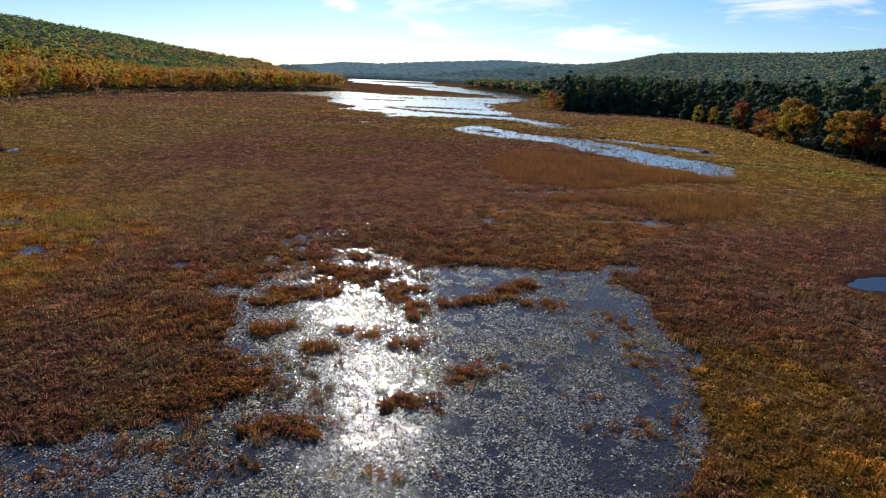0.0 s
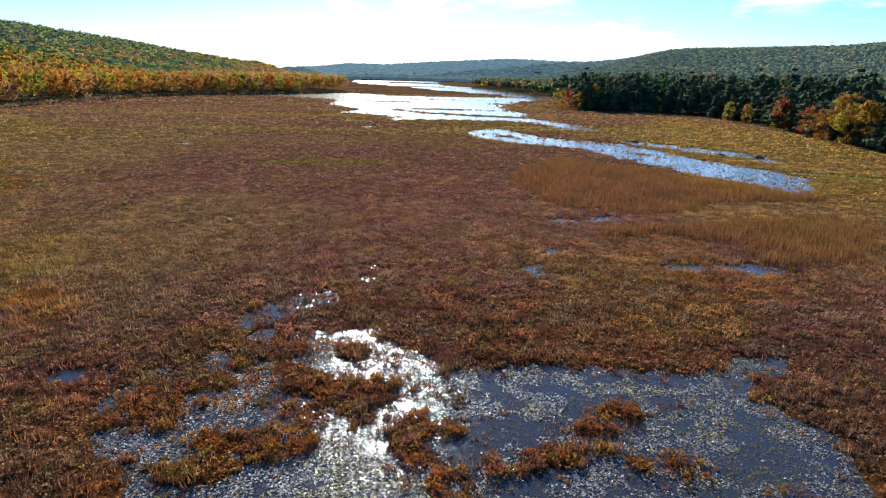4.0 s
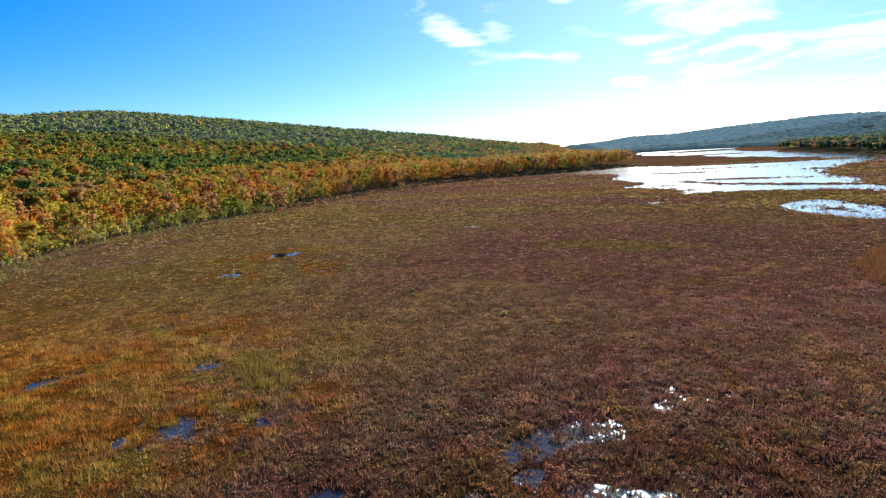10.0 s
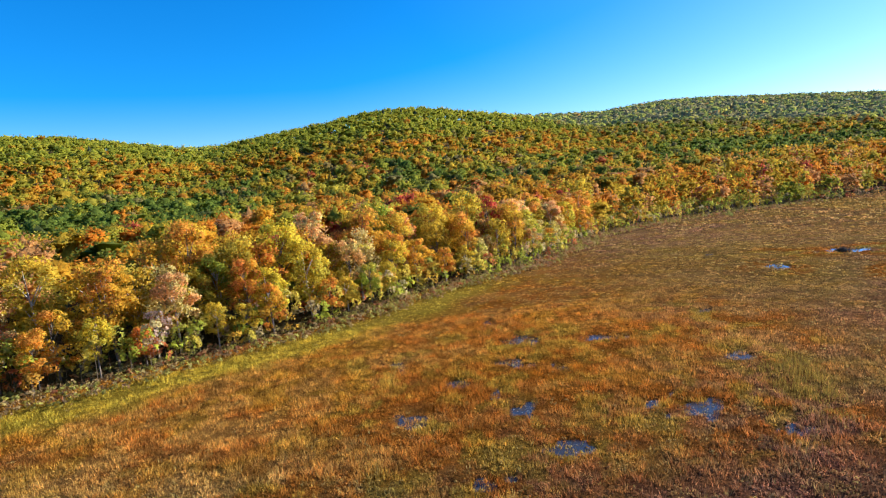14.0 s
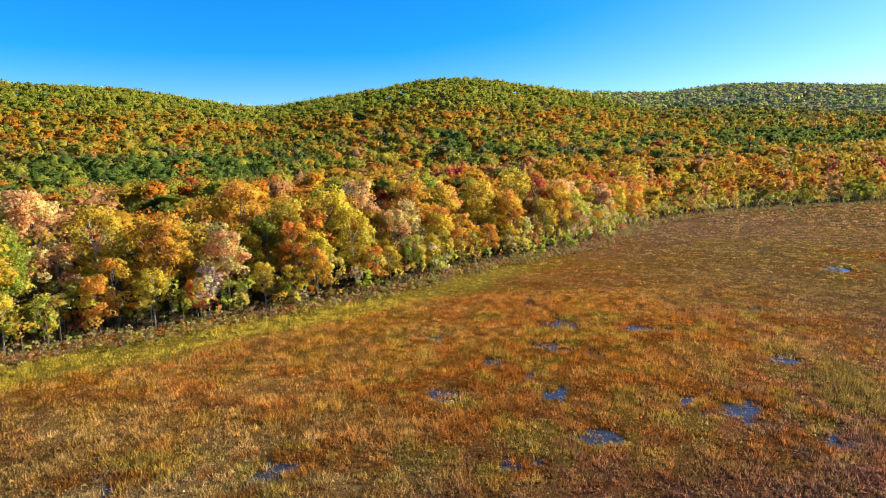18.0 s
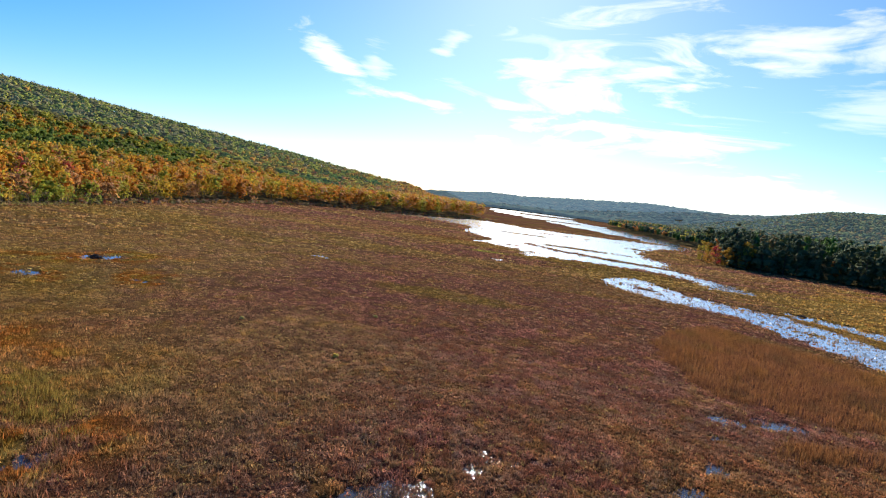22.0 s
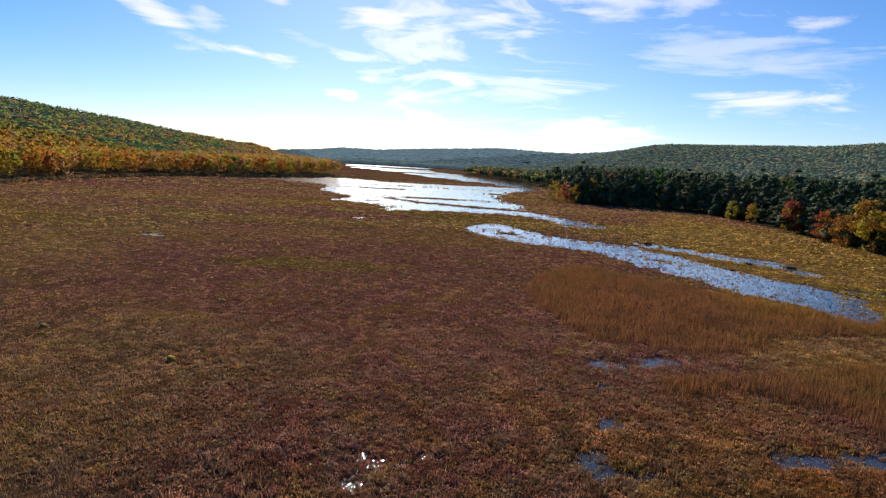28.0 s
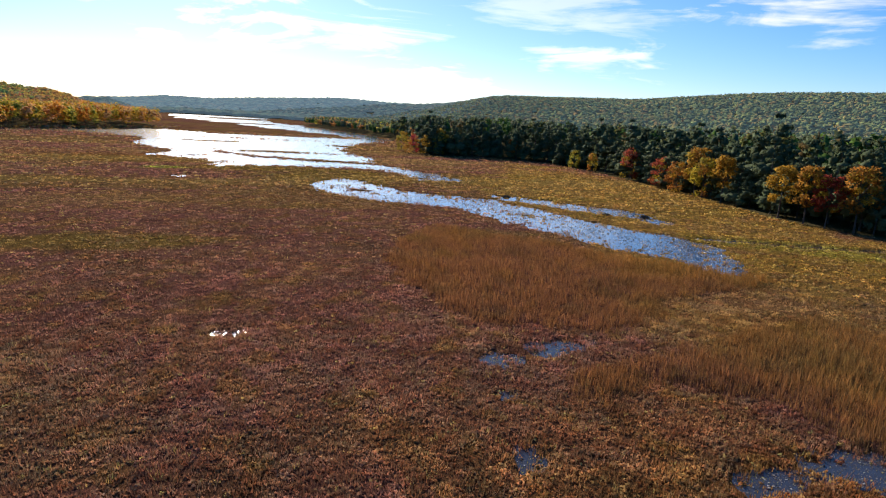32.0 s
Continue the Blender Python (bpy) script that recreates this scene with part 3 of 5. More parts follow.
def marsh_colour(x, y):
    n1, n2 = fbm(x, y, 22.0, 4), fbm(x + 300, y + 90, 6.0, 3)
    left, right = land_depth(x, y)
    west = smooth(-32, -64, x + 24 * (n1 - 0.5)) * smooth(100, 36, y)
    far_west = smooth(-55, -100, x + 24 * (n1 - 0.5)) * smooth(340, 200, y)
    near_west, west = west, np.maximum(west, 0.5 * far_west)
    col = np.zeros(x.shape + (3,)) + np.array(PLUM)

    def blend(c, k):
        k = np.asarray(k)[..., None]
        return col * (1 - k) + np.array(c) * k

    col = blend((0.375, 0.212, 0.078), 0.8 * west)
    col = blend(TAN, smooth(0.52, 0.70, fbm(x - 120, y + 40, 14.0, 4)) * (0.12 + 0.3 * west))
    for cx, cy, a, b, turn, c, w in PATCHES:
        co, s = math.cos(radians(turn)), math.sin(radians(turn))
        u, v = ((x - cx) * co + (y - cy) * s) / a, (-(x - cx) * s + (y - cy) * co) / b
        d = np.hypot(u, v) + 0.9 * (n1 - 0.5) + 0.5 * (n2 - 0.5)
        col = blend(c, w * smooth(1.15, 0.6, d))
    # mottling: mossy hollows, buff grass and dark brown shrub in patches of one to six metres
    part_of = 0.22 + 0.78 * west
    col = blend(BUFF, smooth(0.50, 0.57, fbm(x - 50, y * 0.8 + 200, 8.0, 6)) * 0.6 * west)
    col = blend(MOSS, smooth(0.53, 0.58, fbm(x + 77, y * 0.9 - 31, 4.5, 5)) * 0.66 * part_of)
    col = blend((0.36, 0.115, 0.022), smooth(0.53, 0.58, fbm(x * 0.9 + 160, y + 55, 3.6, 4)) * 0.55 * part_of * smooth(90, 50, y))
    col = blend(UMBER, smooth(0.46, 0.40, fbm(x * 0.8 + 11, y + 7, 2.2, 4)) * (0.45 - 0.1 * west))
    col = blend(OCHRE, smooth(0.62, 0.70, fbm(x + 33, y - 71, 3.0, 3)) * 0.35)
    band = smooth(-19, -12, left + 8 * (n2 - 0.5)) * smooth(-3, -8, left) * smooth(60, 30, y)
    col = blend((0.38, 0.325, 0.06), 0.85 * band)
    col = blend(OLIVE, smooth(0.50, 0.62, fbm(x * 0.22 + 60, y, 15.0, 4)) * smooth(90, 170, y) * 0.4)
    col = blend((0.40, 0.235, 0.06), smooth(0.54, 0.66, fbm(x * 0.15 + 10, y + 400, 22.0, 4)) * smooth(150, 260, y) * 0.5)
    # green and blue raised over the middle marsh to stand in for veiling haze
    k = near_west[..., None]
    col = col * (np.array((1.14, 1.23, 1.36)) * (1 - k) + np.array((1.45, 1.22, 0.82)) * k)
    # rust and lime moss round the small pools
    mossy = smooth(-9, -2, ellipse_depth(x, y, POOLS_LEFT) + 9 * (n2 - 0.5)) * smooth(-30, -44, x)
    col = blend((0.44, 0.148, 0.022), 0.85 * mossy * smooth(0.46, 0.54, fbm(x * 0.9 + 20, y + 15, 4.2, 5)))
    return blend((0.45, 0.33, 0.05), 0.5 * mossy * smooth(0.55, 0.60, fbm(x + 220, y + 35, 3.2, 4)))


CATTAILS = [[(14, 133), (17, 112), (21, 101), (28, 99.5), (36, 96), (50, 104), (64, 111), (82, 114), (72, 126), (60, 135), (50, 149), (34, 168), (22, 152)],
            [(22.5, 88), (23, 80), (34, 83.5), (41, 76), (44, 69), (56, 70), (72, 88), (72, 102), (56, 95), (40, 89)],
            [(-63, 57), (-58, 62.5), (-50, 61), (-42, 56), (-41, 49), (-47, 50), (-54, 53)]]


def cattail_depth(x, y):
    best = np.full(x.shape, -1e9)
    for stand in CATTAILS:
        best = np.maximum(best, outline_depth(x, y, stand))
    return best + 7.0 * (fbm(x + 11, y + 5, 7.0, 4) - 0.5)


# ---- meshes from arrays ----
def soft_normals(v, f, out, share):
    """Turns every piece to face outwards and gives the rounded normal of the whole it belongs to; rows of out that are zero keep their own."""
    v, f = np.asarray(v, float), np.array(f)
    fn = np.cross(v[f[:, 1]] - v[f[:, 0]], v[f[:, 2]] - v[f[:, 0]])
    fn /= np.linalg.norm(fn, axis=1)[:, None] + 1e-12
    fo = out[f[:, 0]]
    back = (fn * fo).sum(1) < 0
    f[back] = f[back][:, ::-1]
    fn[back] *= -1
    n = np.zeros_like(v)
    for k in range(3):
        np.add.at(n, f[:, k], fn)
    n /= np.linalg.norm(n, axis=1)[:, None] + 1e-12
    n = np.where(np.abs(out).sum(1, keepdims=True) > 0, out * share + n * (1 - share), n)
    return f, n / (np.linalg.norm(n, axis=1)[:, None] + 1e-12)


def mesh_of(name, verts, faces, mat, tint=None, out=None, share=0.6):
    """A mesh from vertex rows and equal-sided face rows, with the plants' own colour at each vertex."""
    me = bpy.data.meshes.new(name)
    normals = None
    if out is not None:
        faces, normals = soft_normals(verts, faces, out, share)
    verts, faces = np.asarray(verts, np.float32), np.asarray(faces, np.int32)
    me.vertices.add(len(verts))
    me.vertices.foreach_set("co", verts.ravel())
    me.loops.add(faces.size)
    me.loops.foreach_set("vertex_index", faces.ravel())
    me.polygons.add(len(faces))
    me.polygons.foreach_set("loop_start", np.arange(len(faces), dtype=np.int32) * faces.shape[1])
    if tint is not None:
        at = me.attributes.new("tint", "FLOAT_COLOR", "POINT")
        rgba = np.ones((len(verts), 4), np.float32)
        rgba[:, :3] = tint
        at.data.foreach_set("color", rgba.ravel())
    if normals is not None:
        at = me.attributes.new("custom_normal", "FLOAT_VECTOR", "POINT")
        at.data.foreach_set("vector", np.ascontiguousarray(normals, np.float32).ravel())
    me.update(calc_edges=True)
    me.materials.append(mat)
    return me


def blades(pos, tall, wide, count, spread, lean, colour, tone=0.35):
    """Tufts of pointed blades: vertex rows, faces and tints."""
    n = len(pos)
    a = rng.random((n, count)) * 2 * np.pi
    r = np.sqrt(rng.random((n, count))) * spread[:, None]
    base = np.stack([pos[:, None, 0] + r * np.cos(a), pos[:, None, 1] + r * np.sin(a), np.repeat(pos[:, None, 2], count, 1)], -1)
    hgt = tall[:, None] * (0.6 + 0.55 * rng.random((n, count)))
    out = lean * hgt * (0.3 + rng.random((n, count)))
    b = a + rng.normal(0, 0.7, (n, count))
    tip = base + np.stack([out * np.cos(b), out * np.sin(b), hgt], -1)
    w = wide[:, None] * (0.6 + 0.8 * rng.random((n, count))) * 0.5
    c = rng.random((n, count)) * np.pi
    side = np.stack([w * np.cos(c), w * np.sin(c), 0 * w], -1)
    v = np.stack([base - side, base + side, tip], 2).reshape(-1, 3)
    f = np.arange(n * count * 3).reshape(-1, 3)
    t = colour[:, None, :] * (1 - tone + 2 * tone * rng.random((n, count, 1)))
    return v, f, np.repeat(t.reshape(-1, 3), 3, 0)


def cards(centre, size, colour, flat=0.0, tone=0.3):
    """Small leafy pieces, three-cornered, turned every way."""
    n = len(centre)
    a = rng.normal(size=(n, 3))
    b = rng.normal(size=(n, 3))
    a[:, 2] *= 1 - flat
    b[:, 2] *= 1 - flat
    a /= np.linalg.norm(a, axis=1)[:, None]
    b -= (a * b).sum(1)[:, None] * a
    b /= np.linalg.norm(b, axis=1)[:, None]
    s = (size * (0.6 + 0.8 * rng.random(n)))[:, None]
    v = np.stack([centre + a * s * 0.62, centre - a * s * 0.36 + b * s * 0.56, centre - a * s * 0.36 - b * s * 0.56], 1)
    t = colour * (1 - tone + 2 * tone * rng.random((n, 1)))
    return v.reshape(-1, 3), np.arange(3 * n).reshape(-1, 3), np.repeat(t, 3, 0)


def tufts(pos, tall, spread, count, size, colour, tone=0.35):
    """Low rounded bushlets of small leaves: vertex rows, faces, tints and outward ways."""
    n = len(pos)
    a = rng.random((n, count)) * 2 * np.pi
    q = np.sqrt(rng.random((n, count)))
    top = tall[:, None] * np.sqrt(1 - 0.85 * q * q) * (0.55 + 0.5 * rng.random((n, count)))
    r = q * spread[:, None]
    c = np.stack([pos[:, None, 0] + r * np.cos(a), pos[:, None, 1] + r * np.sin(a), pos[:, None, 2] + top], -1).reshape(-1, 3)
    out = np.stack([q * np.cos(a) * 0.9, q * np.sin(a) * 0.9, 0.7 + 0 * a], -1).reshape(-1, 3)
    out /= np.linalg.norm(out, axis=1)[:, None]
    v, f, t = cards(c, np.full(n * count, size), np.repeat(colour, count, 0), 0.0, tone)
    return v, f, t, np.repeat(out, 3, 0)


def dome_template(rings, sides):
    """Directions and faces of a closed rounded crown, open only underneath."""
    d = [(0, 0, 1)]
    for k in range(1, rings + 1):
        a = k / rings * radians(118)
        for q in range(sides):
            b = 2 * math.pi * (q + 0.5 * (k % 2)) / sides
            d.append((math.sin(a) * math.cos(b), math.sin(a) * math.sin(b), math.cos(a)))
    f = [(0, 1 + q, 1 + (q + 1) % sides) for q in range(sides)]
    for k in range(rings - 1):
        for q in range(sides):
            a, b = 1 + k * sides + q, 1 + k * sides + (q + 1) % sides
            f += [(a, a + sides, b), (b, a + sides, b + sides)]
    return np.array(d, float), np.array(f)


def domes(centre, radius, colour, rings, sides, rough):
    """Lumpy leaf masses, one at each centre: vertex rows, faces, tints and outward ways."""
    d, f = dome_template(rings, sides)
    n, k = len(centre), len(d)
    turn = rng.random(n) * 6.28
    c, s = np.cos(turn)[:, None], np.sin(turn)[:, None]
    way = np.stack([d[None, :, 0] * c - d[None, :, 1] * s, d[None, :, 0] * s + d[None, :, 1] * c, np.repeat(d[None, :, 2], n, 0)], -1)
    lump = 1 + rough * rng.normal(size=(n, k, 1))
    v = centre[:, None] + way * lump * radius[:, None]
    faces = (f[None] + (np.arange(n) * k)[:, None, None]).reshape(-1, 3)
    tint = np.repeat(colour, k, 0) * (0.9 + 0.2 * rng.random((n * k, 1)))
    return v.reshape(-1, 3), faces, tint, way.reshape(-1, 3)


def joined(*sets):
    vs, fs, ts, at = [], [], [], 0
    for v, f, t in sets:
        vs.append(v), fs.append(f + at), ts.append(t)
        at += len(v)
    return np.concatenate(vs), np.concatenate(fs), np.concatenate(ts)


def tube(path, radii, sides=6):
    """A tapered round limb along a few points: vertex rows and triangle rows."""
    path = np.asarray(path, float)
    vs, fs = [], []
    for k, (p, r) in enumerate(zip(path, radii)):
        d = path[min(k + 1, len(path) - 1)] - path[max(k - 1, 0)]
        d /= np.linalg.norm(d) + 1e-9
        s = np.cross(d, (0.3, 0.9, 0.2))
        s /= np.linalg.norm(s) + 1e-9
        u = np.cross(d, s)
        ang = np.arange(sides) * 2 * np.pi / sides
        vs.append(p + r * (np.cos(ang)[:, None] * s + np.sin(ang)[:, None] * u))
    for k in range(len(path) - 1):
        for j in range(sides):
            a, b = k * sides + j, k * sides + (j + 1) % sides
            fs += [(a, b, b + sides), (a, b + sides, a + sides)]
    return np.concatenate(vs), np.array(fs), np.zeros((len(path) * sides, 3))


def part(name, mesh, parent, label=""):
    ob = new(name, mesh)
    ob.parent = parent
    return tagged(ob, label)


# ---- ground and water ----
def build_ground():
    angs = np.radians(np.concatenate([np.linspace(-135, 62, 420, endpoint=False), np.linspace(62, 225, 36, endpoint=False)]))
    rad = [0.4]
    while rad[-1] < 4700:
        rad.append(rad[-1] + max(0.65, rad[-1] * (0.025 if rad[-1] < 100 else 0.014 if rad[-1] < 500 else 0.04)))
    rad = np.array(rad)
    na, nr = len(angs), len(rad)
    x = ORIGIN[0] + rad[:, None] * np.sin(angs)[None]
    y = ORIGIN[1] + rad[:, None] * np.cos(angs)[None]
    wet = water_depth(x, y)
    left, right = land_depth(x, y)
    firm = np.maximum(left, right)
    wet = np.where(firm > -2, -3.0, wet)
    z = height(x, y, wet)
    v = np.stack([x, y, z], -1).reshape(-1, 3)
    i = np.arange((nr - 1) * na).reshape(nr - 1, na)
    j = np.roll(i, -1, 1)
    f = np.stack([i, i + na, j + na, j], -1).reshape(-1, 4)
    # ground darker than its plants, as shade between them; slightly lighter far off
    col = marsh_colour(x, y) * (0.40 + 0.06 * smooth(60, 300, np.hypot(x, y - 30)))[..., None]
    woods = np.array((0.100, 0.078, 0.036)) * (0.7 + 0.6 * fbm(x, y, 30.0, 3))[..., None]
    col = np.where((firm > 0)[..., None], woods, col)
    col = np.where((wet > 0)[..., None], np.array((0.03, 0.024, 0.016)), col)
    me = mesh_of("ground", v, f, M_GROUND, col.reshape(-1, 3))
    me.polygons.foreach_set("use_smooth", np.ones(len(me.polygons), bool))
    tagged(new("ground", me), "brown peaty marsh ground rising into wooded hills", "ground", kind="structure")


def build_water():
    n = 48
    k = np.linspace(-1, 1, n)
    x, y = np.meshgrid(k * 700 - 40, k * 1400 + 1200)
    v = np.stack([x, y, 0 * x], -1).reshape(-1, 3)
    i = np.arange(n * n).reshape(n, n)
    f = np.stack([i[:-1, :-1], i[:-1, 1:], i[1:, 1:], i[1:, :-1]], -1).reshape(-1, 4)
    tagged(new("water", mesh_of("water", v, f, M_WATER)), "still shallow marsh water reflecting the sky", "water", kind="structure")


build_ground()
build_water()


# ---- marsh plants ----
def scatter(r0, r1, az0, az1, per_m2):
    area = 0.5 * (r1 * r1 - r0 * r0) * radians(az1 - az0)
    n = int(area * per_m2)
    r = np.sqrt(r0 * r0 + rng.random(n) * (r1 * r1 - r0 * r0))
    a = np.radians(az0 + rng.random(n) * (az1 - az0))
    return ORIGIN[0] + r * np.sin(a), ORIGIN[1] + r * np.cos(a)


def grass_share(x, y):
    """How far fine grass takes the place of low shrubs, on the side of the marsh towards the woods."""
    return smooth(-20, -46, x + 30 * (fbm(x, y, 16.0, 3) - 0.5)) * smooth(90, 30, y)


def grassland():
    n = 185000
    x, y = -98 + rng.random(n) * 86, -48 + rng.random(n) * 140
    left, right = land_depth(x, y)
    keep = (grass_share(x, y) > rng.random(n)) & ((water_depth(x, y) < 0.05) | (fbm(x + 3, y + 6, 1.1, 2) > 0.62)) & (left < -1)
    x, y = x[keep], y[keep]
    n = len(x)
    # short hollows darker and tall clumps lighter, as shade between tufts
    tone = 0.74 + 0.16 * smooth(0.4, 0.6, fbm(x + 9, y, 4.0, 3)) + 0.6 * smooth(0.42, 0.6, fbm(x + 3, y + 88, 1.1, 2))
    col = marsh_colour(x, y) * tone[:, None] * (0.62 + 0.76 * rng.random((n, 1)))
    h = 0.8 * (0.22 + 0.3 * smooth(0.42, 0.6, fbm(x - 40, y + 12, 6.0, 3)) + 0.3 * smooth(0.45, 0.62, fbm(x + 3, y + 88, 1.1, 2))) * (0.8 + 0.4 * rng.random(n))
    v, f, t = blades(np.stack([x, y, np.maximum(height(x, y) - 0.05, -0.1)], -1), h, np.full(n, 0.065), 4, np.full(n, 0.30), 0.5, col, 0.3)
    up = np.tile((0.0, 0.0, 1.0), (len(v), 1))
    tagged(new("marsh_grass", mesh_of("marsh_grass", v, f, M_SEDGE, t, up, 0.7)), "dry tan and orange grass beside the woods", "marsh grass", kind="stuff")


def meadow(name, r0, r1, per_m2, tall, wide, count, label, az0=-128, az1=58, back=-400, stalks=0.0, box=None):
    x, y = scatter(r0, r1, az0, az1, per_m2)
    if box:
        n = int((box[2] - box[0]) * (box[3] - box[1]) * per_m2)
        x, y = box[0] + rng.random(n) * (box[2] - box[0]), box[1] + rng.random(n) * (box[3] - box[1])
    seen = (y > back) | ((x < -12) & (y > back - 40))
    x, y = x[seen], y[seen]
    wet = water_depth(x, y)
    left, right = land_depth(x, y)
    broken = (x > -28) & (x < 3) & (y > 34) & (y < 110) & (fbm(x + 3, y + 6, 1.3, 2) > 0.5)
    broken |= (x > -32) & (x < -4) & (y < 16) & (fbm(x + 3, y + 6, 1.6, 3) > 0.5)
    broken |= (x > -95) & (x < -36) & (y > -30) & (y < 75) & (fbm(x + 3, y + 6, 1.1, 2) > 0.6)
    open_grass = grass_share(x, y)
    keep = (rng.random(len(x)) > 0.65 * open_grass) & ((wet < -0.1 + (2.4 if r0 < 100 else 8.0) * rng.random(len(x)) ** 4) | broken) & (np.maximum(left, right) < 0) & (cattail_depth(x, y) < 1.6 * rng.random(len(x)))
    x, y, wet = x[keep], y[keep], wet[keep]
    z = np.maximum(height(x, y) - 0.05, -0.1)
    n = len(x)
    patch = 0.35 + 0.5 * smooth(0.25, 0.75, fbm(x, y, 5.0, 3)) + 1.1 * smooth(0.40, 0.66, fbm(x + 17, y, 1.4, 2))
    h = tall * patch * (0.7 + 0.6 * rng.random(n))
    if r0 > 50:
        h = tall * (0.75 + 0.25 * patch) * (0.8 + 0.4 * rng.random(n))
    h = h * (1 - 0.4 * smooth(-25, -45, x))
    h = np.where(wet > -0.3, np.maximum(h, 0.26), h)
    tone = 0.6 + 0.9 * smooth(0.2, 0.8, fbm(x + 9, y, 1.5, 2)) * (0.6 + 0.8 * fbm(x + 40, y, 9.0, 3))
    even = 1.0 if r0 < 50 else 0.8
    col = marsh_colour(x, y) * (1 + even * (tone - 1))[:, None]
    near = 1.0 if r0 < 200 else 0.4
    west = 1 - 0.75 * smooth(-20, -45, x)[:, None]
    tuft = [smooth(0.50, 0.62, fbm(x + 210 * q, y - 90 * q, size, 2))[:, None] * share * near for q, size, share in ((1, 1.6, 0.45 if r0 < 50 else 0.13), (2, 2.6, (0.45 if r0 < 50 else 0.3) * west), (3, 1.2, 0.5 * west))]
    for k, tone in zip(tuft, ((0.300, 0.215, 0.065), (0.275, 0.180, 0.120), (0.200, 0.066, 0.030))):
        col = col * (1 - k) + np.array(tone) * (1 + even * (0.8 * rng.random((n, 1)) - 0.4)) * k
    pale = rng.random((n, 1)) < 0.018 + 0.05 * smooth(-25, -45, x)[:, None]
    col = np.where(pale, np.array(STRAW), col)
    stalk = rng.random(n) < stalks
    spread = np.full(n, 0.42 * (1 / per_m2) ** 0.5 + 0.1) * (0.7 + 0.6 * rng.random(n))
    grain = 0.4 if r0 < 50 else 0.34
    pos = np.stack([x, y, z], -1)
    v, f, t, o = tufts(pos[~stalk], h[~stalk], spread[~stalk], count, wide, col[~stalk] * 1.06, grain)
    if stalks:
        bv, bf, bt = blades(pos[stalk], 0.16 + 1.3 * h[stalk], np.full(int(stalk.sum()), wide * 0.5), count, spread[stalk] * 1.2, 0.35, col[stalk] * 1.06, grain)
        v, f, t = joined((v, f, t), (bv, bf, bt))
        o = np.concatenate([o, np.tile((0.0, 0.0, 1.0), (len(bv), 1))])
    tagged(new(name, mesh_of(name, v, f, M_SEDGE, t, o, 0.6 if r0 < 50 else 0.78 if r0 < 100 else 0.85)), label, "marsh shrubs", kind="stuff")



meadow("sedge_meadow", 1, 60, 6.8, 0.28, 0.125, 10, "rust and plum low marsh shrubs on wet ground", -140, 118, -12, 0.25)
meadow("sedge_meadow", 60, 125, 3.4, 0.17, 0.175, 8, "plum-brown low shrubs covering the open marsh", -132, 60, -20, 0.5)
meadow("sedge_meadow", 60, 125, 5.0, 0.18, 0.165, 8, "dense plum and rust marsh shrubs with pale seed heads", -400, 400, -400, 0.5, (-52, 60, 60, 106))
meadow("sedge_meadow", 60, 125, 1.5, 0.22, 0.24, 7, "rust and ochre low shrubs behind the pond", -400, 400, -400, 0.3, (-52, -75, 72, -8))
meadow("sedge_meadow", 125, 210, 1.0, 0.17, 0.28, 7, "brown and ochre low shrubs on the middle marsh", -124, 56, -400, 0.3)
meadow("sedge_meadow", 210, 420, 0.2, 0.28, 0.55, 6, "brown and ochre low shrubs on the far marsh", -60, 45)
meadow("sedge_meadow", 420, 680, 0.03, 0.3, 1.1, 6, "brown low shrubs on the farthest marsh", -36, 24)


grassland()


def cattails():
    for stand in CATTAILS:
        px, py = zip(*stand)
        west = px[0] < 0
        low, high = np.array((min(px), min(py))) - 3, np.array((max(px), max(py))) + 3
        n = int(np.prod(high - low) * 6)
        x, y = low[0] + rng.random(n) * (high - low)[0], low[1] + rng.random(n) * (high - low)[1]
        keep = (cattail_depth(x, y) > 1.2 * rng.random(n) ** 2) & (outline_depth(x, y, stand) > -3) & (water_depth(x, y) < 0.3)
        x, y = x[keep], y[keep]
        n = len(x)
        green = smooth(0.5, 0.7, fbm(x, y, 5.0, 3))[:, None]
        col = (np.array((0.32, 0.165, 0.042)) * (1 - green) + np.array((0.23, 0.145, 0.036)) * green) * (0.7 + 0.6 * fbm(x + 7, y, 2.0, 2))[:, None]
        col = 0.54 * col + 0.26 * marsh_colour(x, y)
        col = col * np.array((1.14, 1.05, 1.1))
        if west:
            col = col * 0.35 + 0.65 * np.array((0.33, 0.265, 0.05))
        h = (0.75 + 0.9 * fbm(x, y, 4.0, 2)) * (0.8 + 0.4 * rng.random(n)) * (0.7 if west else 1) * (0.55 + 0.45 * smooth(0, 2.5, cattail_depth(x, y)))
        v, f, t = blades(np.stack([x, y, height(x, y) - 0.05], -1), h, np.full(n, 0.052), 5, np.full(n, 0.28), 0.2, col, 0.45)
        up = np.tile((0.0, 0.0, 1.0), (len(v), 1))
        tagged(new("cattail_stand", mesh_of("cattail_stand", v, f, M_SEDGE, t, up, 0.35)), "tall tan cattails with green bases in dense stand", "cattails", kind="stuff")


cattails()


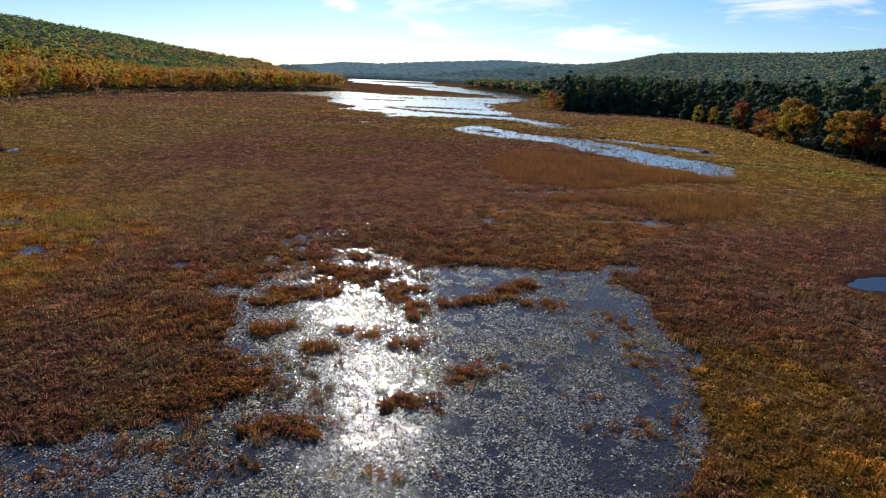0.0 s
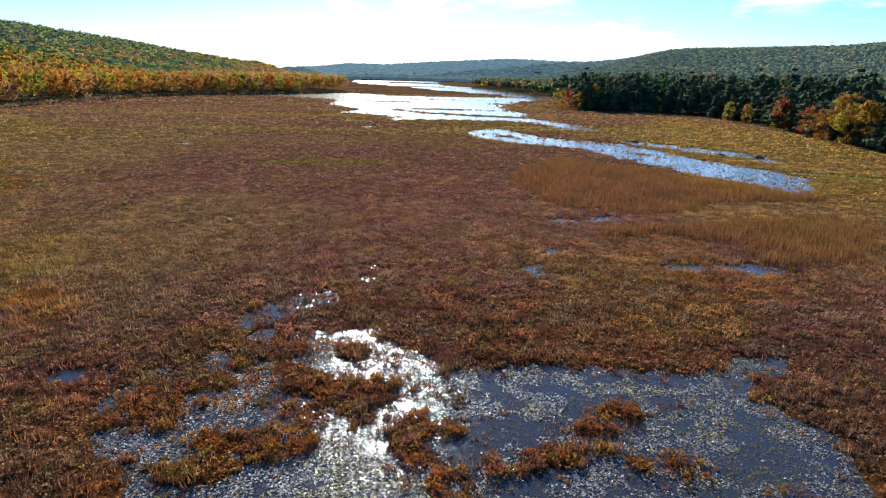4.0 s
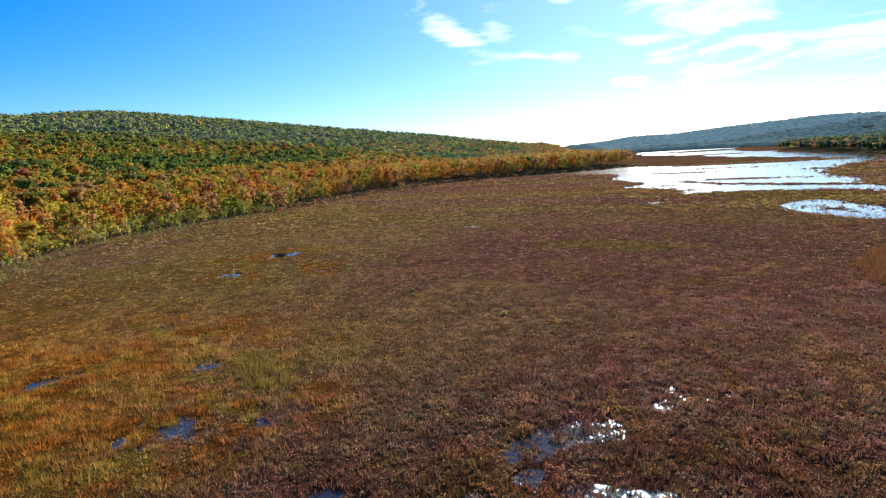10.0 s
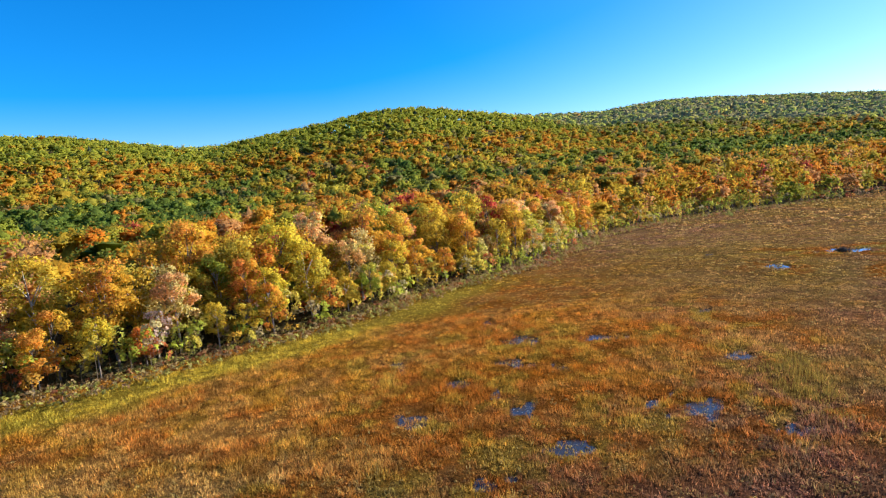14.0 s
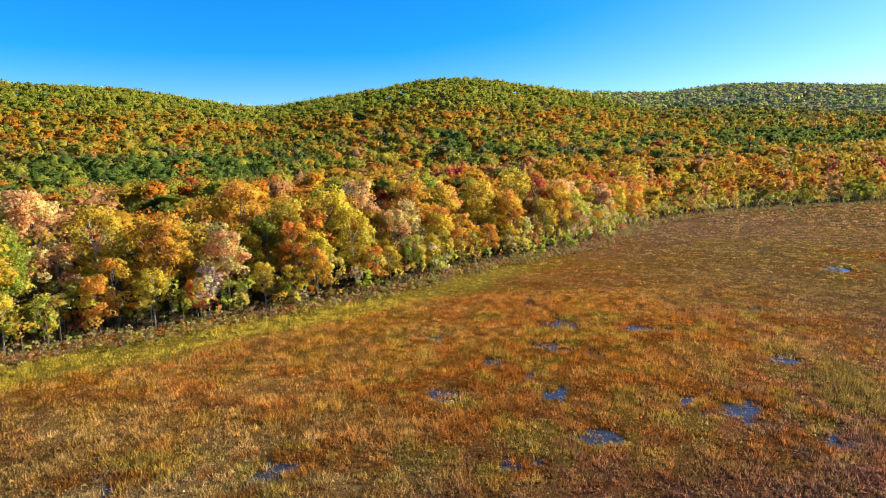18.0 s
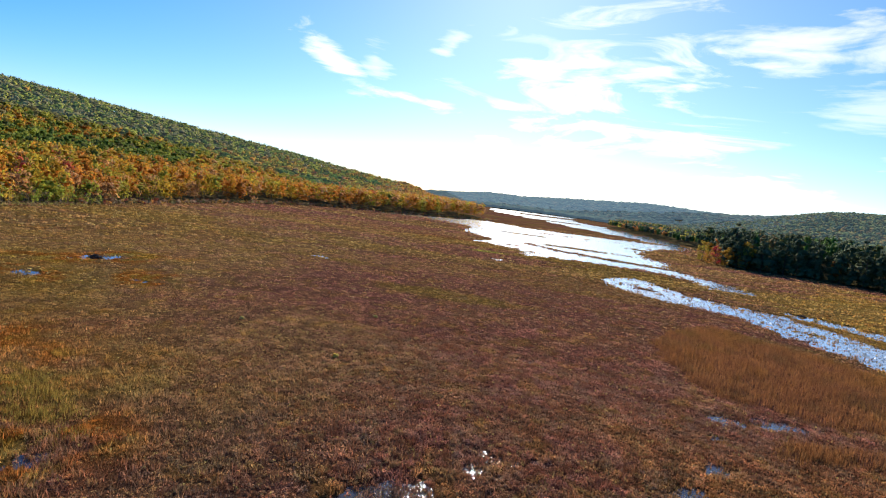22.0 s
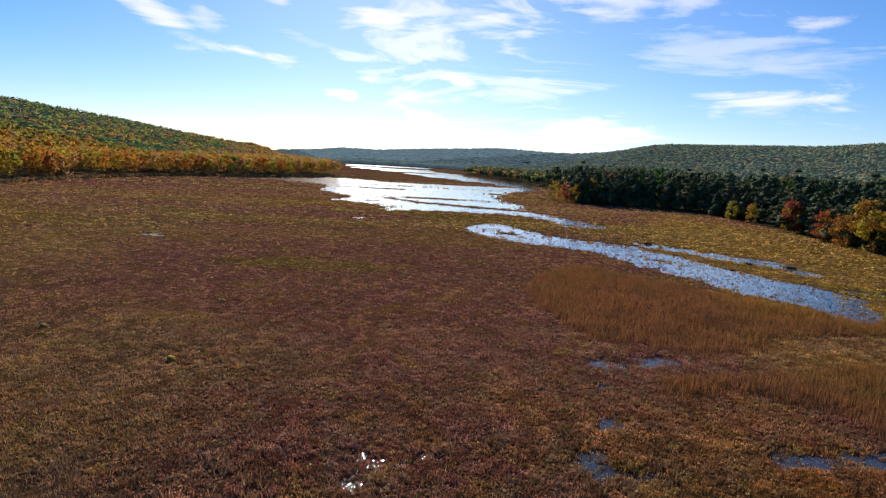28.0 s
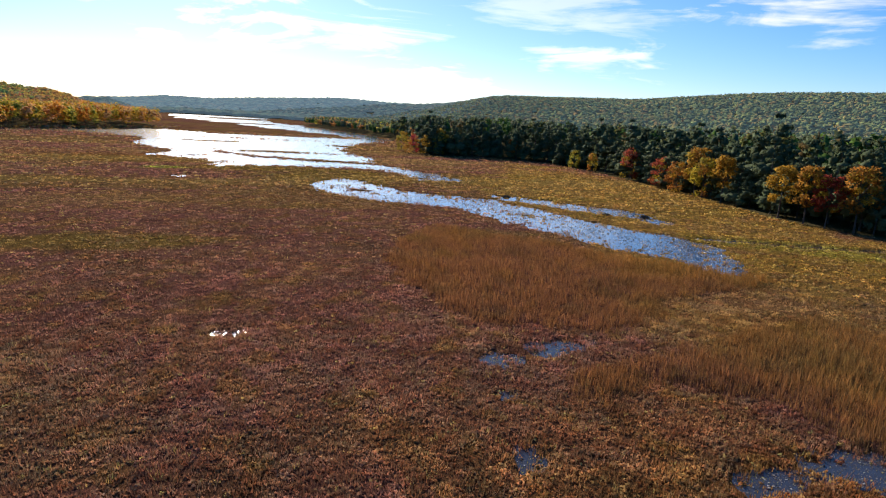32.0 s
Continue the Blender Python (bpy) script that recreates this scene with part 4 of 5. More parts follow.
def pond_weed():
    """Dead stems and pads that stand just out of the open water."""
    for name, box, per in (("emergent_weed", (-24, -8, 34, 58), 30.0), ("emergent_weed", (20, 118, 100, 290), 0.25), ("emergent_weed", (-160, 290, 110, 640), 0.2), ("emergent_weed", (-12, 58, 46, 110), 11.0),
                           ("emergent_weed", (-84, -4, -40, 70), 5.0)):
        n = int((box[2] - box[0]) * (box[3] - box[1]) * per)
        x, y = box[0] + rng.random(n) * (box[2] - box[0]), box[1] + rng.random(n) * (box[3] - box[1])
        wet = water_depth(x, y)
        keep = (wet > -0.1) & (0.55 * fbm(x + 5, y + 8, 2.0, 3) + 0.45 * fbm(x, y + 60, 9.0, 2) + 0.3 * rng.random(n) - 0.10 * smooth(26, 36, y) * (y < 58) > 0.405)
        x, y = x[keep], y[keep]
        n = len(x)
        big = 2.2 if per < 2 else 1.0
        grey = rng.random((n, 1))
        col = np.array((0.34, 0.30, 0.25)) * (1 - grey) + np.array((0.27, 0.17, 0.07)) * grey
        rim = smooth(0.0, 3.0, ellipse_depth(x, y, [(19, 23, 6, 11, -20)]) + 5 * (fbm(x + 3, y + 14, 2.5, 3) - 0.5))
        moss = np.maximum(smooth(0.52, 0.66, fbm(x + 90, y + 20, 7.0, 3)), rim * smooth(0.46, 0.56, fbm(x + 8, y, 1.8, 2)))[:, None]
        col = col * (1 - moss) + np.array((0.40, 0.30, 0.06)) * moss
        v, f, t = blades(np.stack([x, y, np.full(n, -0.02)], -1), 0.05 + 0.14 * rng.random(n) ** 2 * big, np.full(n, 0.075 * big), 2, np.full(n, 0.14 * big), 1.6, col)
        tagged(new(name, mesh_of(name, v, f, M_SEDGE, t)), "sparse dead stems poking through shallow water", "water weed", kind="stuff")


def floating_pads():
    """Dead pads and matted leaves that lie on the open water."""
    for box, per, size in (((-25, -8, 33, 47), 88.0, 0.125), ((8, 58, 46, 100), 5.0, 0.13), ((4, 112, 98, 320), 2.2, 0.32), ((-84, -20, -38, 70), 7.0, 0.14)):
        n = int((box[2] - box[0]) * (box[3] - box[1]) * per)
        x, y = box[0] + rng.random(n) * (box[2] - box[0]), box[1] + rng.random(n) * (box[3] - box[1])
        wet = water_depth(x, y)
        clump = 0.75 * fbm(x + 5, y + 8, 1.6 if size < 0.3 else 5.0, 3) + 0.25 * fbm(x, y + 60, 8.0, 2)
        open_part = 0.12 * smooth(27, 36, y) * smooth(60, 50, y)
        keep = (wet > -0.1) & (clump + 0.16 * rng.random(n) - open_part > 0.5)
        x, y, clump = x[keep], y[keep], clump[keep]
        n = len(x)
        k = rng.random((n, 1))
        col = np.array((0.37, 0.345, 0.32)) * k + np.array((0.20, 0.165, 0.13)) * (1 - k)
        # pads on the stream are paler, standing in partly for reflected sky
        if size > 0.3:
            col = 0.55 * col + np.array((0.24, 0.235, 0.22))
        moss = (smooth(0.52, 0.62, fbm(x + 90, y + 20, 5.0, 4)) * (rng.random(n) < (0.4 if size < 0.3 else 0.12)))[:, None]
        col = col * (1 - moss) + np.array((0.36, 0.27, 0.06)) * moss
        c = np.stack([x, y, 0.012 + 0.03 * rng.random(n)], -1)
        v, f, t = cards(c, np.full(n, size), col, 0.86, 0.45)
        tagged(new("floating_pads", mesh_of("floating_pads", v, f, M_PADS, t)), "grey-brown dead pads matted on shallow water", "water weed", kind="stuff")


pond_weed()
floating_pads()


def bush_set(x, y, z, wide, tall, colour, count, size):
    """A low rounded bush of leafy pieces."""
    d = rng.normal(size=(count, 3))
    d /= np.linalg.norm(d, axis=1)[:, None]
    d[:, 2] = np.abs(d[:, 2])
    r = (0.55 + 0.5 * rng.random(count))[:, None]
    lump = 0.8 + 0.5 * vnoise(d[:, 0] * 2 + x, d[:, 1] * 2 + y)[:, None]
    c = d * r * lump * np.array([wide, wide, tall]) + np.array([x, y, z])
    return cards(c, np.full(count, size), np.tile(colour, (count, 1)))


def isles():
    kinds = []
    for col in (RUST, RUST, OCHRE, PLUM):
        v, f, t = bush_set(0, 0, 0, 0.6, 0.62, np.array(col), 60, 0.15)
        kinds.append(mesh_of("shrub", v, f, M_SEDGE, t))
    for k, (cx, cy, a, b, turn) in enumerate(POND_ISLES + THIN_ISLES):
        thin = k >= len(POND_ISLES)
        isle = new("tussock_island")
        isle.location = (cx, cy, 0)
        a, b = a * 1.3, b * 1.3
        n = max(12, int(a * b * 7))
        ang, r = rng.random(n) * 2 * np.pi, np.sqrt(rng.random(n))
        u, v = a * r * np.cos(ang), b * r * np.sin(ang)
        c, s = math.cos(radians(turn)), math.sin(radians(turn))
        qx, qy = u * c - v * s, u * s + v * c
        keep = fbm(qx + cx + 70, qy + cy, 1.3, 2) > 0.40 + 0.28 * (r - 0.5) + (0.06 if thin else 0)
        keep[:3] = True
        for px, py in zip(qx[keep], qy[keep]):
            ob = part("shrub", kinds[(2 + rng.integers(2)) if thin and cx > 19 else rng.integers(4)], isle)
            wide = (0.3 if thin else 0.6) + 0.45 * rng.random()
            ob.location, ob.rotation_euler, ob.scale = (px, py, -0.02), (0, 0, rng.random() * 6.28), (wide, wide, wide * (0.7 + 0.5 * rng.random()))
        tagged(isle, "sparse ochre and rust stems standing in shallow water" if thin else "rust-red leafy shrub tussock standing in shallow water", "shrub", "tussocks in the near pond")


isles()


# ---- trees ----
YELLOW, GOLD, ORANGE, SALMON, RED = (0.64, 0.47, 0.055), (0.66, 0.40, 0.05), (0.70, 0.31, 0.06), (0.74, 0.40, 0.16), (0.54, 0.085, 0.06)
# CONIFER is lifted above a pine's own green to stand in for haze
GREEN, DEEP, OLIVETREE, PALE, CONIFER = (0.30, 0.36, 0.05), (0.105, 0.17, 0.035), (0.56, 0.47, 0.07), (0.68, 0.55, 0.20), (0.100, 0.122, 0.060)
TREE_COLOURS = {"golden yellow": YELLOW, "amber": GOLD, "orange": ORANGE, "salmon pink": SALMON, "crimson": RED, "green": GREEN, "olive green": OLIVETREE, "pale tan": PALE}


def crown_points(tall, wide, low, blobs, per):
    """Leaf places in rounded sprays round the limb ends, and the spray each belongs to."""
    pts, idx, ends = [], [], []
    for k in range(blobs):
        f = rng.random() ** 0.8
        z = tall * (low + (0.93 - low) * f)
        reach = wide * math.sqrt(max(0.05, 1 - ((f - 0.42) / 0.62) ** 2)) * (0.45 + 0.55 * math.sqrt(rng.random()))
        a = rng.random() * 2 * math.pi
        c = np.array([reach * math.cos(a), reach * math.sin(a), z])
        d = rng.normal(size=(per, 3))
        d /= np.linalg.norm(d, axis=1)[:, None]
        rad = wide * (0.24 + 0.18 * rng.random())
        pts.append(c + d * (0.6 + 0.45 * rng.random((per, 1))) * np.array([rad, rad, rad * 0.75]))
        idx += [k] * per
        ends.append(c)
    return np.concatenate(pts), np.array(idx), ends


def leafy_meshes(kind, tall, wide, low, blobs, per, size, colour, bark, second=None):
    pts, idx, ends = crown_points(tall, wide, low, blobs, per)
    tone = 0.72 + 0.5 * rng.random((blobs, 1))
    col = np.array(colour) * tone
    if second is not None:
        mixed = rng.random((blobs, 1)) < 0.3
        col = np.where(mixed, np.array(second) * tone, col)
    v, f, t = cards(pts, np.full(len(pts), size), col[idx], 0.25)
    mid = np.array(ends)[idx]
    o = pts - mid
    o /= np.linalg.norm(o, axis=1)[:, None] + 1e-9
    whole = (pts - np.array([0, 0, tall * 0.5])) / np.array([wide, wide, tall * 0.5])
    whole /= np.linalg.norm(whole, axis=1)[:, None] + 1e-9
    o = 0.5 * o + 0.5 * whole
    crown = mesh_of(kind + "_crown", v, f, M_LEAF, t, np.repeat(o, 3, 0), 0.6)
    lean = rng.normal(0, 0.03, 2) * tall
    sets = [tube([(0, 0, -0.4), (lean[0] * 0.3, lean[1] * 0.3, tall * 0.3), (lean[0], lean[1], tall * 0.85)], [0.016 * tall, 0.011 * tall, 0.02], 7)]
    for c in ends[:9]:
        z0 = min(c[2] * 0.72, tall * 0.7)
        root = np.array([lean[0] * 0.4, lean[1] * 0.4, z0])
        sets.append(tube([root, (root + c) / 2 + (0, 0, 0.03 * tall), c], [0.006 * tall, 0.004 * tall, 0.015], 5))
    v, f, t = joined(*sets)
    return mesh_of(kind + "_trunk", v, f, bark), crown


def pine_meshes(tall, wide, count, size):
    pts, cs, rs = [], [], []
    tiers = 11
    for k in range(tiers):
        f = (k + rng.random() * 0.6) / tiers
        z = tall * (0.08 + 0.9 * f)
        reach = wide * (1 - f ** 2) ** 0.7 * (0.5 + 0.65 * rng.random()) + 0.7
        for a in rng.random(4) * 2 * math.pi:
            far = reach * (0.6 + 0.5 * rng.random())
            cs.append((0.5 * far * math.cos(a), 0.5 * far * math.sin(a), z))
            rs.append((far * 0.48, far * 0.48, 0.5 + 0.16 * far))
            m = int(count / tiers / 4)
            u = (0.35 + 0.7 * np.sqrt(rng.random(m))) * far
            w = rng.normal(0, 0.2, m) * (u + 0.5)
            pts.append(np.stack([u * math.cos(a) - w * math.sin(a), u * math.sin(a) + w * math.cos(a), z + 0.08 * u + rng.normal(0, 0.2, m)], -1))
    pts = np.concatenate(pts)
    col = np.tile(np.array(CONIFER), (len(pts), 1)) * (0.85 + 0.4 * rng.random((len(pts), 1)))
    o = pts - np.stack([0 * pts[:, 0], 0 * pts[:, 0], pts[:, 2] - 1.5], -1)
    o /= np.linalg.norm(o, axis=1)[:, None] + 1e-9
    cs, rs = np.array(cs), np.array(rs)
    cs, rs = cs[::2], rs[::2] * np.array((0.8, 0.8, 1.3))
    # inner masses tinted darker than the needles, as shade inside the crown
    dv, df, dt, do = domes(cs, rs, np.tile(np.array(CONIFER) * 0.85, (len(cs), 1)), 2, 6, 0.25)
    v, f, t = joined(cards(pts, np.full(len(pts), size), col, 0.4), (dv, df, dt))
    crown = mesh_of("pine_crown", v, f, M_NEEDLE, t, np.concatenate([np.repeat(o, 3, 0), do]), 0.7)
    v, f, t = tube([(0, 0, -0.4), (0.1, 0, tall * 0.5), (0.05, 0.1, tall * 0.99)], [0.014 * tall, 0.009 * tall, 0.02], 7)
    return mesh_of("pine_trunk", v, f, M_PINEBARK), crown


def plant(name, meshes, x, y, scale, label, category="tree", group="", crown="crown", z=None, turn=None):
    """One tree: an empty at its foot with trunk and crown."""
    ob = new(name)
    z = float(height(np.array([x]), np.array([y]))[0]) if z is None else z
    ob.location = (x, y, z)
    ob.rotation_euler = (0, 0, rng.random() * 6.28 if turn is None else turn)
    ob.scale = (scale, scale, scale * (0.92 + 0.16 * rng.random()))
    part("trunk", meshes[0], ob)
    part(crown, meshes[1], ob)
    return tagged(ob, label, category, group)


SHAPES = [(15.5, 3.7, 0.32, 42, 88), (13, 3.4, 0.22, 36, 84), (17, 3.8, 0.36, 44, 88)]
LEAFY = {}
for word, colour in TREE_COLOURS.items():
    other = {"golden yellow": OLIVETREE, "amber": ORANGE, "orange": GOLD, "salmon pink": PALE, "crimson": ORANGE, "green": OLIVETREE, "olive green": YELLOW, "pale tan": OLIVETREE}[word]
    LEAFY[word] = [leafy_meshes("maple", *shape, 0.33, colour, M_BARK if k else M_PALEBARK, other) for k, shape in enumerate(SHAPES)]
PINES = [pine_meshes(22, 7.0, 560, 0.8), pine_meshes(17, 6.4, 520, 0.75), pine_meshes(25, 7.2, 620, 0.8), pine_meshes(20, 6.0, 520, 0.75)]


def spaced(x, y, gap):
    """Drops points nearer than gap to one kept before."""
    cells, keep = {}, []
    for k, (a, b) in enumerate(zip(x, y)):
        i, j = int(a // gap), int(b // gap)
        near = [q for di in (-1, 0, 1) for dj in (-1, 0, 1) for q in cells.get((i + di, j + dj), ())]
        if all((a - x[q]) ** 2 + (b - y[q]) ** 2 > gap * gap for q in near):
            cells.setdefault((i, j), []).append(k)
            keep.append(k)
    return np.array(keep, int)


EDGE_Y, EDGE_DEEP = 105.0, 15.0


def edge_woods_left():
    n = 6000
    x, y = -260 + rng.random(n) * 230, -70 + rng.random(n) * (EDGE_Y + 70)
    left, right = land_depth(x, y)
    keep = (left > 0.4) & (left < EDGE_DEEP)
    x, y, left = x[keep], y[keep], left[keep]
    k = spaced(x, y, 3.9)
    words = ["golden yellow", "amber", "orange", "salmon pink", "crimson", "green", "olive green", "pale tan"]
    for a, b, d in zip(x[k], y[k], left[k]):
        tone = fbm(np.array([a]), np.array([b]), 30.0, 3)[0]
        p = np.array([0.22, 0.24, 0.20 + 0.3 * max(0, tone - 0.5), 0.17, 0.010, 0.10, 0.07, 0.07])
        word = words[rng.choice(8, p=p / p.sum())]
        small = 0.6 if d < 2.5 else 0.8 if d < 5 else 1.0 if d < 9 else 1.15
        plant("maple_tree", LEAFY[word][rng.integers(3)], a, b, small * (0.8 + 0.35 * rng.random()), f"{word} autumn maple with slender trunk beside the marsh", group="autumn trees along the marsh edge")
    plant("maple_tree", LEAFY["crimson"][1], -250, 196, 0.95, "bright crimson autumn maple at the wood's edge")
    plant("dead_topped_tree", leafy_meshes("birch", 9, 2.3, 0.35, 20, 26, 0.34, (0.62, 0.47, 0.38), M_PALEBARK), -94.5, -20.5, 1.0, "pale pinkish thin tree with whitish stems at the marsh edge")


def edge_woods_right():
    n = 5000
    x, y = 90 + rng.random(n) * 130, 90 + rng.random(n) * 420
    left, right = land_depth(x, y)
    keep = (right > 3) & (right < 20)
    x, y, right = x[keep], y[keep], right[keep]
    k = spaced(x, y, 5.8)
    for a, b, d in zip(x[k], y[k], right[k]):
        plant("pine_tree", PINES[rng.integers(4)], a, b, (0.85 if d < 6 else 1.05) * (0.75 + 0.5 * rng.random()), "tall dark green white pine in shade", group="pines along the marsh edge")
    own = [(85, 436, 8.5, 0, "orange", "small round amber-orange tree at the wood's point"), (88, 470, 13.5, 0, "olive green", "olive green tree at the wood's point"),
           (97, 433, 14, 0, "amber", "dull amber tree at the wood's point"), (91, 441, 13, 0, "crimson", "dull red tree at the wood's point"),
           (107, 428, 18, 0, "olive green", "yellowish green tree in front of pines"), (154, 413, 14, 1, "orange", "bright orange small tree against dark pines"),
           (168, 350, 11, 0, "olive green", "yellow-green small tree in front of dark pines"), (169, 331, 9.6, 0, "golden yellow", "yellow small tree in front of dark pines"),
           (164, 287, 15, 0, "crimson", "dull red tree beside dark pines"), (159, 257, 13.5, 0, "crimson", "dark red maple among pines"),
           (156, 241, 14, 0, "orange", "orange maple standing before the pines"), (156, 230, 20.5, 1, "orange", "large orange maple standing before the pines")]
    own += [(153, 222, 14.5, 0, "golden yellow", "yellow-green maple standing before the pines"), (152, 211, 17, 1, "amber", "amber maple half hidden among pines"),
            (143, 177, 16, 1, "amber", "amber maple on a tall bare trunk"), (143, 168, 17, 1, "orange", "orange maple in front of dark pines"),
            (144, 162, 15, 1, "crimson", "thin red maple with bare trunk"), (146, 155, 19, 1, "orange", "orange maple on a tall bare trunk"),
            (104, 505, 10.5, 0, "amber", "brownish amber tree beside far pines"), (116, 590, 11.5, 0, "amber", "brownish amber tree at the far shore")]
    full = {}
    for a, b, tall, high, word, label in own:
        if (word, high) not in full:
            # leaf colours and bark darkened to stand for the bank's shade
            full[word, high] = leafy_meshes("maple", 15, 3.6 if high else 4.4, 0.34 if high else 0.06, 38 if high else 46, 60, 0.44, np.array(TREE_COLOURS[word]) * 0.62, M_PINEBARK, np.array(ORANGE if word == "golden yellow" else GOLD) * 0.6)
        plant("maple_tree", full[word, high], a, b, tall / 15, label)


edge_woods_left()
edge_woods_right()


def forest(name, x, y, tall, wide, sprays, per, size, colour, label, mat=None, stems=False, low=0.25, core=0.7, cone=0.0, category="forest", soft=0.6, crest=0.5):
    """Many trees as one piece: each crown a dense heart inside sprays of small leafy pieces with an uneven outline."""
    n = len(x)
    if not n:
        return
    z = height(x, y)
    foot = np.stack([x, y, z], -1)
    half, mid = tall * (0.5 - low / 2), tall * (0.5 + low / 2)
    box = np.stack([wide, wide, half], -1)
    heart = foot + np.stack([0 * x, 0 * x, mid], -1)
    sets, outs = [], []
    if np.any(core):
        # the heart is tinted a little darker than its sprays, like inner shade
        v, f, t, o = domes(heart, box * np.broadcast_to(core, n)[:, None] * np.array((1 - 0.4 * cone, 1 - 0.4 * cone, 1)), colour * 0.9, 2, 6, 0.2)
        o = o + np.array((0, 0, crest))
        sets.append((v, f, t)), outs.append(o / (np.linalg.norm(o, axis=1)[:, None] + 1e-9))
    ids = np.repeat(np.arange(n), sprays)
    m = len(ids)
    d = rng.normal(size=(m, 3))
    d /= np.linalg.norm(d, axis=1)[:, None]
    d[:, 2] = np.where(d[:, 2] < -0.4, -d[:, 2], d[:, 2])
    thin = (1 - cone * (0.5 + 0.5 * d[:, 2]))[:, None]
    c = heart[ids] + d * box[ids] * (0.55 + 0.2 * rng.random((m, 1))) * np.concatenate([thin, thin, 1 + 0 * thin], 1)
    r = wide[ids] * (0.36 + 0.2 * rng.random(m)) * thin[:, 0]
    tone = colour[ids] * (0.9 + 0.2 * rng.random((m, 1)))
    k = np.repeat(np.arange(m), per)
    e = rng.normal(size=(len(k), 3))
    e /= np.linalg.norm(e, axis=1)[:, None]
    e = np.where((e * d[k]).sum(1, keepdims=True) < -0.1, -e, e)
    at = c[k] + e * (r[k] * (0.65 + 0.45 * rng.random(len(k))))[:, None]
    o = 0.45 * e + 0.5 * d[k] + np.array((0, 0, crest))
    sets.append(cards(at, size[ids[k]], tone[k], 0.1, 0.1)), outs.append(np.repeat(o / (np.linalg.norm(o, axis=1)[:, None] + 1e-9), 3, 0))
    if stems:
        w = 0.16
        b = np.stack([x, y, z - 0.3], -1)
        v = np.stack([b - (w, w, 0), b + (w, -w, 0), b + np.stack([0 * x, 0 * x, tall * 0.8], -1)], 1).reshape(-1, 3)
        sets.append((v, np.arange(3 * n).reshape(-1, 3), np.tile((0.16, 0.13, 0.10), (3 * n, 1)))), outs.append(np.zeros_like(v))
    v, f, t = joined(*sets)
    return tagged(new(name, mesh_of(name, v, f, mat or M_FOREST, t, np.concatenate(outs), soft)), label, category, kind="stuff")


def canopy(name, x, y, tall, wide, lobes, rings, sides, leaves, size, colour, label, mat=None, rough=0.22, squash=0.68, soft=0.7, category="forest", deep=0.3, core=0.68, crest=0.8, skirt=0.25, drop=0.26):
    """Many trees as one piece: each crown a few lumpy leaf masses, roughened by small leafy pieces."""
    n = len(x)
    if not n:
        return
    z = height(x, y)
    ids = np.repeat(np.arange(n), lobes)
    m = len(ids)
    first = np.arange(m) % lobes == 0
    a = (np.arange(m) % lobes) * 2 * np.pi / max(1, lobes - 1) + rng.normal(0, 0.5, m) + rng.random(n)[ids] * 6.28
    off = np.where(first, 0.0, wide[ids] * (0.4 + 0.3 * rng.random(m)))
    r = wide[ids] * np.where(first, 0.8 if lobes > 1 else 1.0, 0.4 + 0.25 * rng.random(m))
    up = np.where(first, np.maximum(r * squash, tall[ids] * deep), r * squash)
    c = np.stack([x[ids] + off * np.cos(a), y[ids] + off * np.sin(a), z[ids] + tall[ids] - up - np.where(first, 0.0, tall[ids] * (0.04 + drop * rng.random(m)))], -1)
    box = np.stack([r, r, up], -1)
    tone = colour[ids] * (0.88 + 0.24 * rng.random((m, 1)))
    # leaf masses under the loose leaves tinted darker, as shaded insides
    v, f, t, o = domes(c, box * core, tone * 0.92, rings, sides, rough)
    lift = np.array((0, 0, crest))
    sets, outs = [(v, f, t)], [o + lift]
    if leaves:
        k = np.repeat(np.arange(m), leaves)
        e = rng.normal(size=(len(k), 3))
        e[:, 2] = np.abs(e[:, 2]) * (1 + skirt) - skirt
        e /= np.linalg.norm(e, axis=1)[:, None]
        at = c[k] + e * box[k] * (0.78 + 0.32 * rng.random((len(k), 1)))
        sets.append(cards(at, np.full(len(k), size), tone[k], 0.1, 0.2)), outs.append(np.repeat(e + lift, 3, 0))
    v, f, t = joined(*sets)
    outs = np.concatenate(outs)
    return tagged(new(name, mesh_of(name, v, f, mat or M_FOREST, t, outs / (np.linalg.norm(outs, axis=1)[:, None] + 1e-9), soft)), label, category, kind="stuff")


def pick(palette, weights, even=0.0):
    """A colour for each tree by rows of weights."""
    w = weights / weights.sum(1, keepdims=True)
    k = (rng.random((len(w), 1)) > np.cumsum(w, 1)).sum(1).clip(0, len(palette) - 1)
    mean = w @ np.array(palette)
    return (np.array(palette)[k] * (1 - even) + mean * even) * (0.9 + 0.2 * rng.random((len(w), 1)))


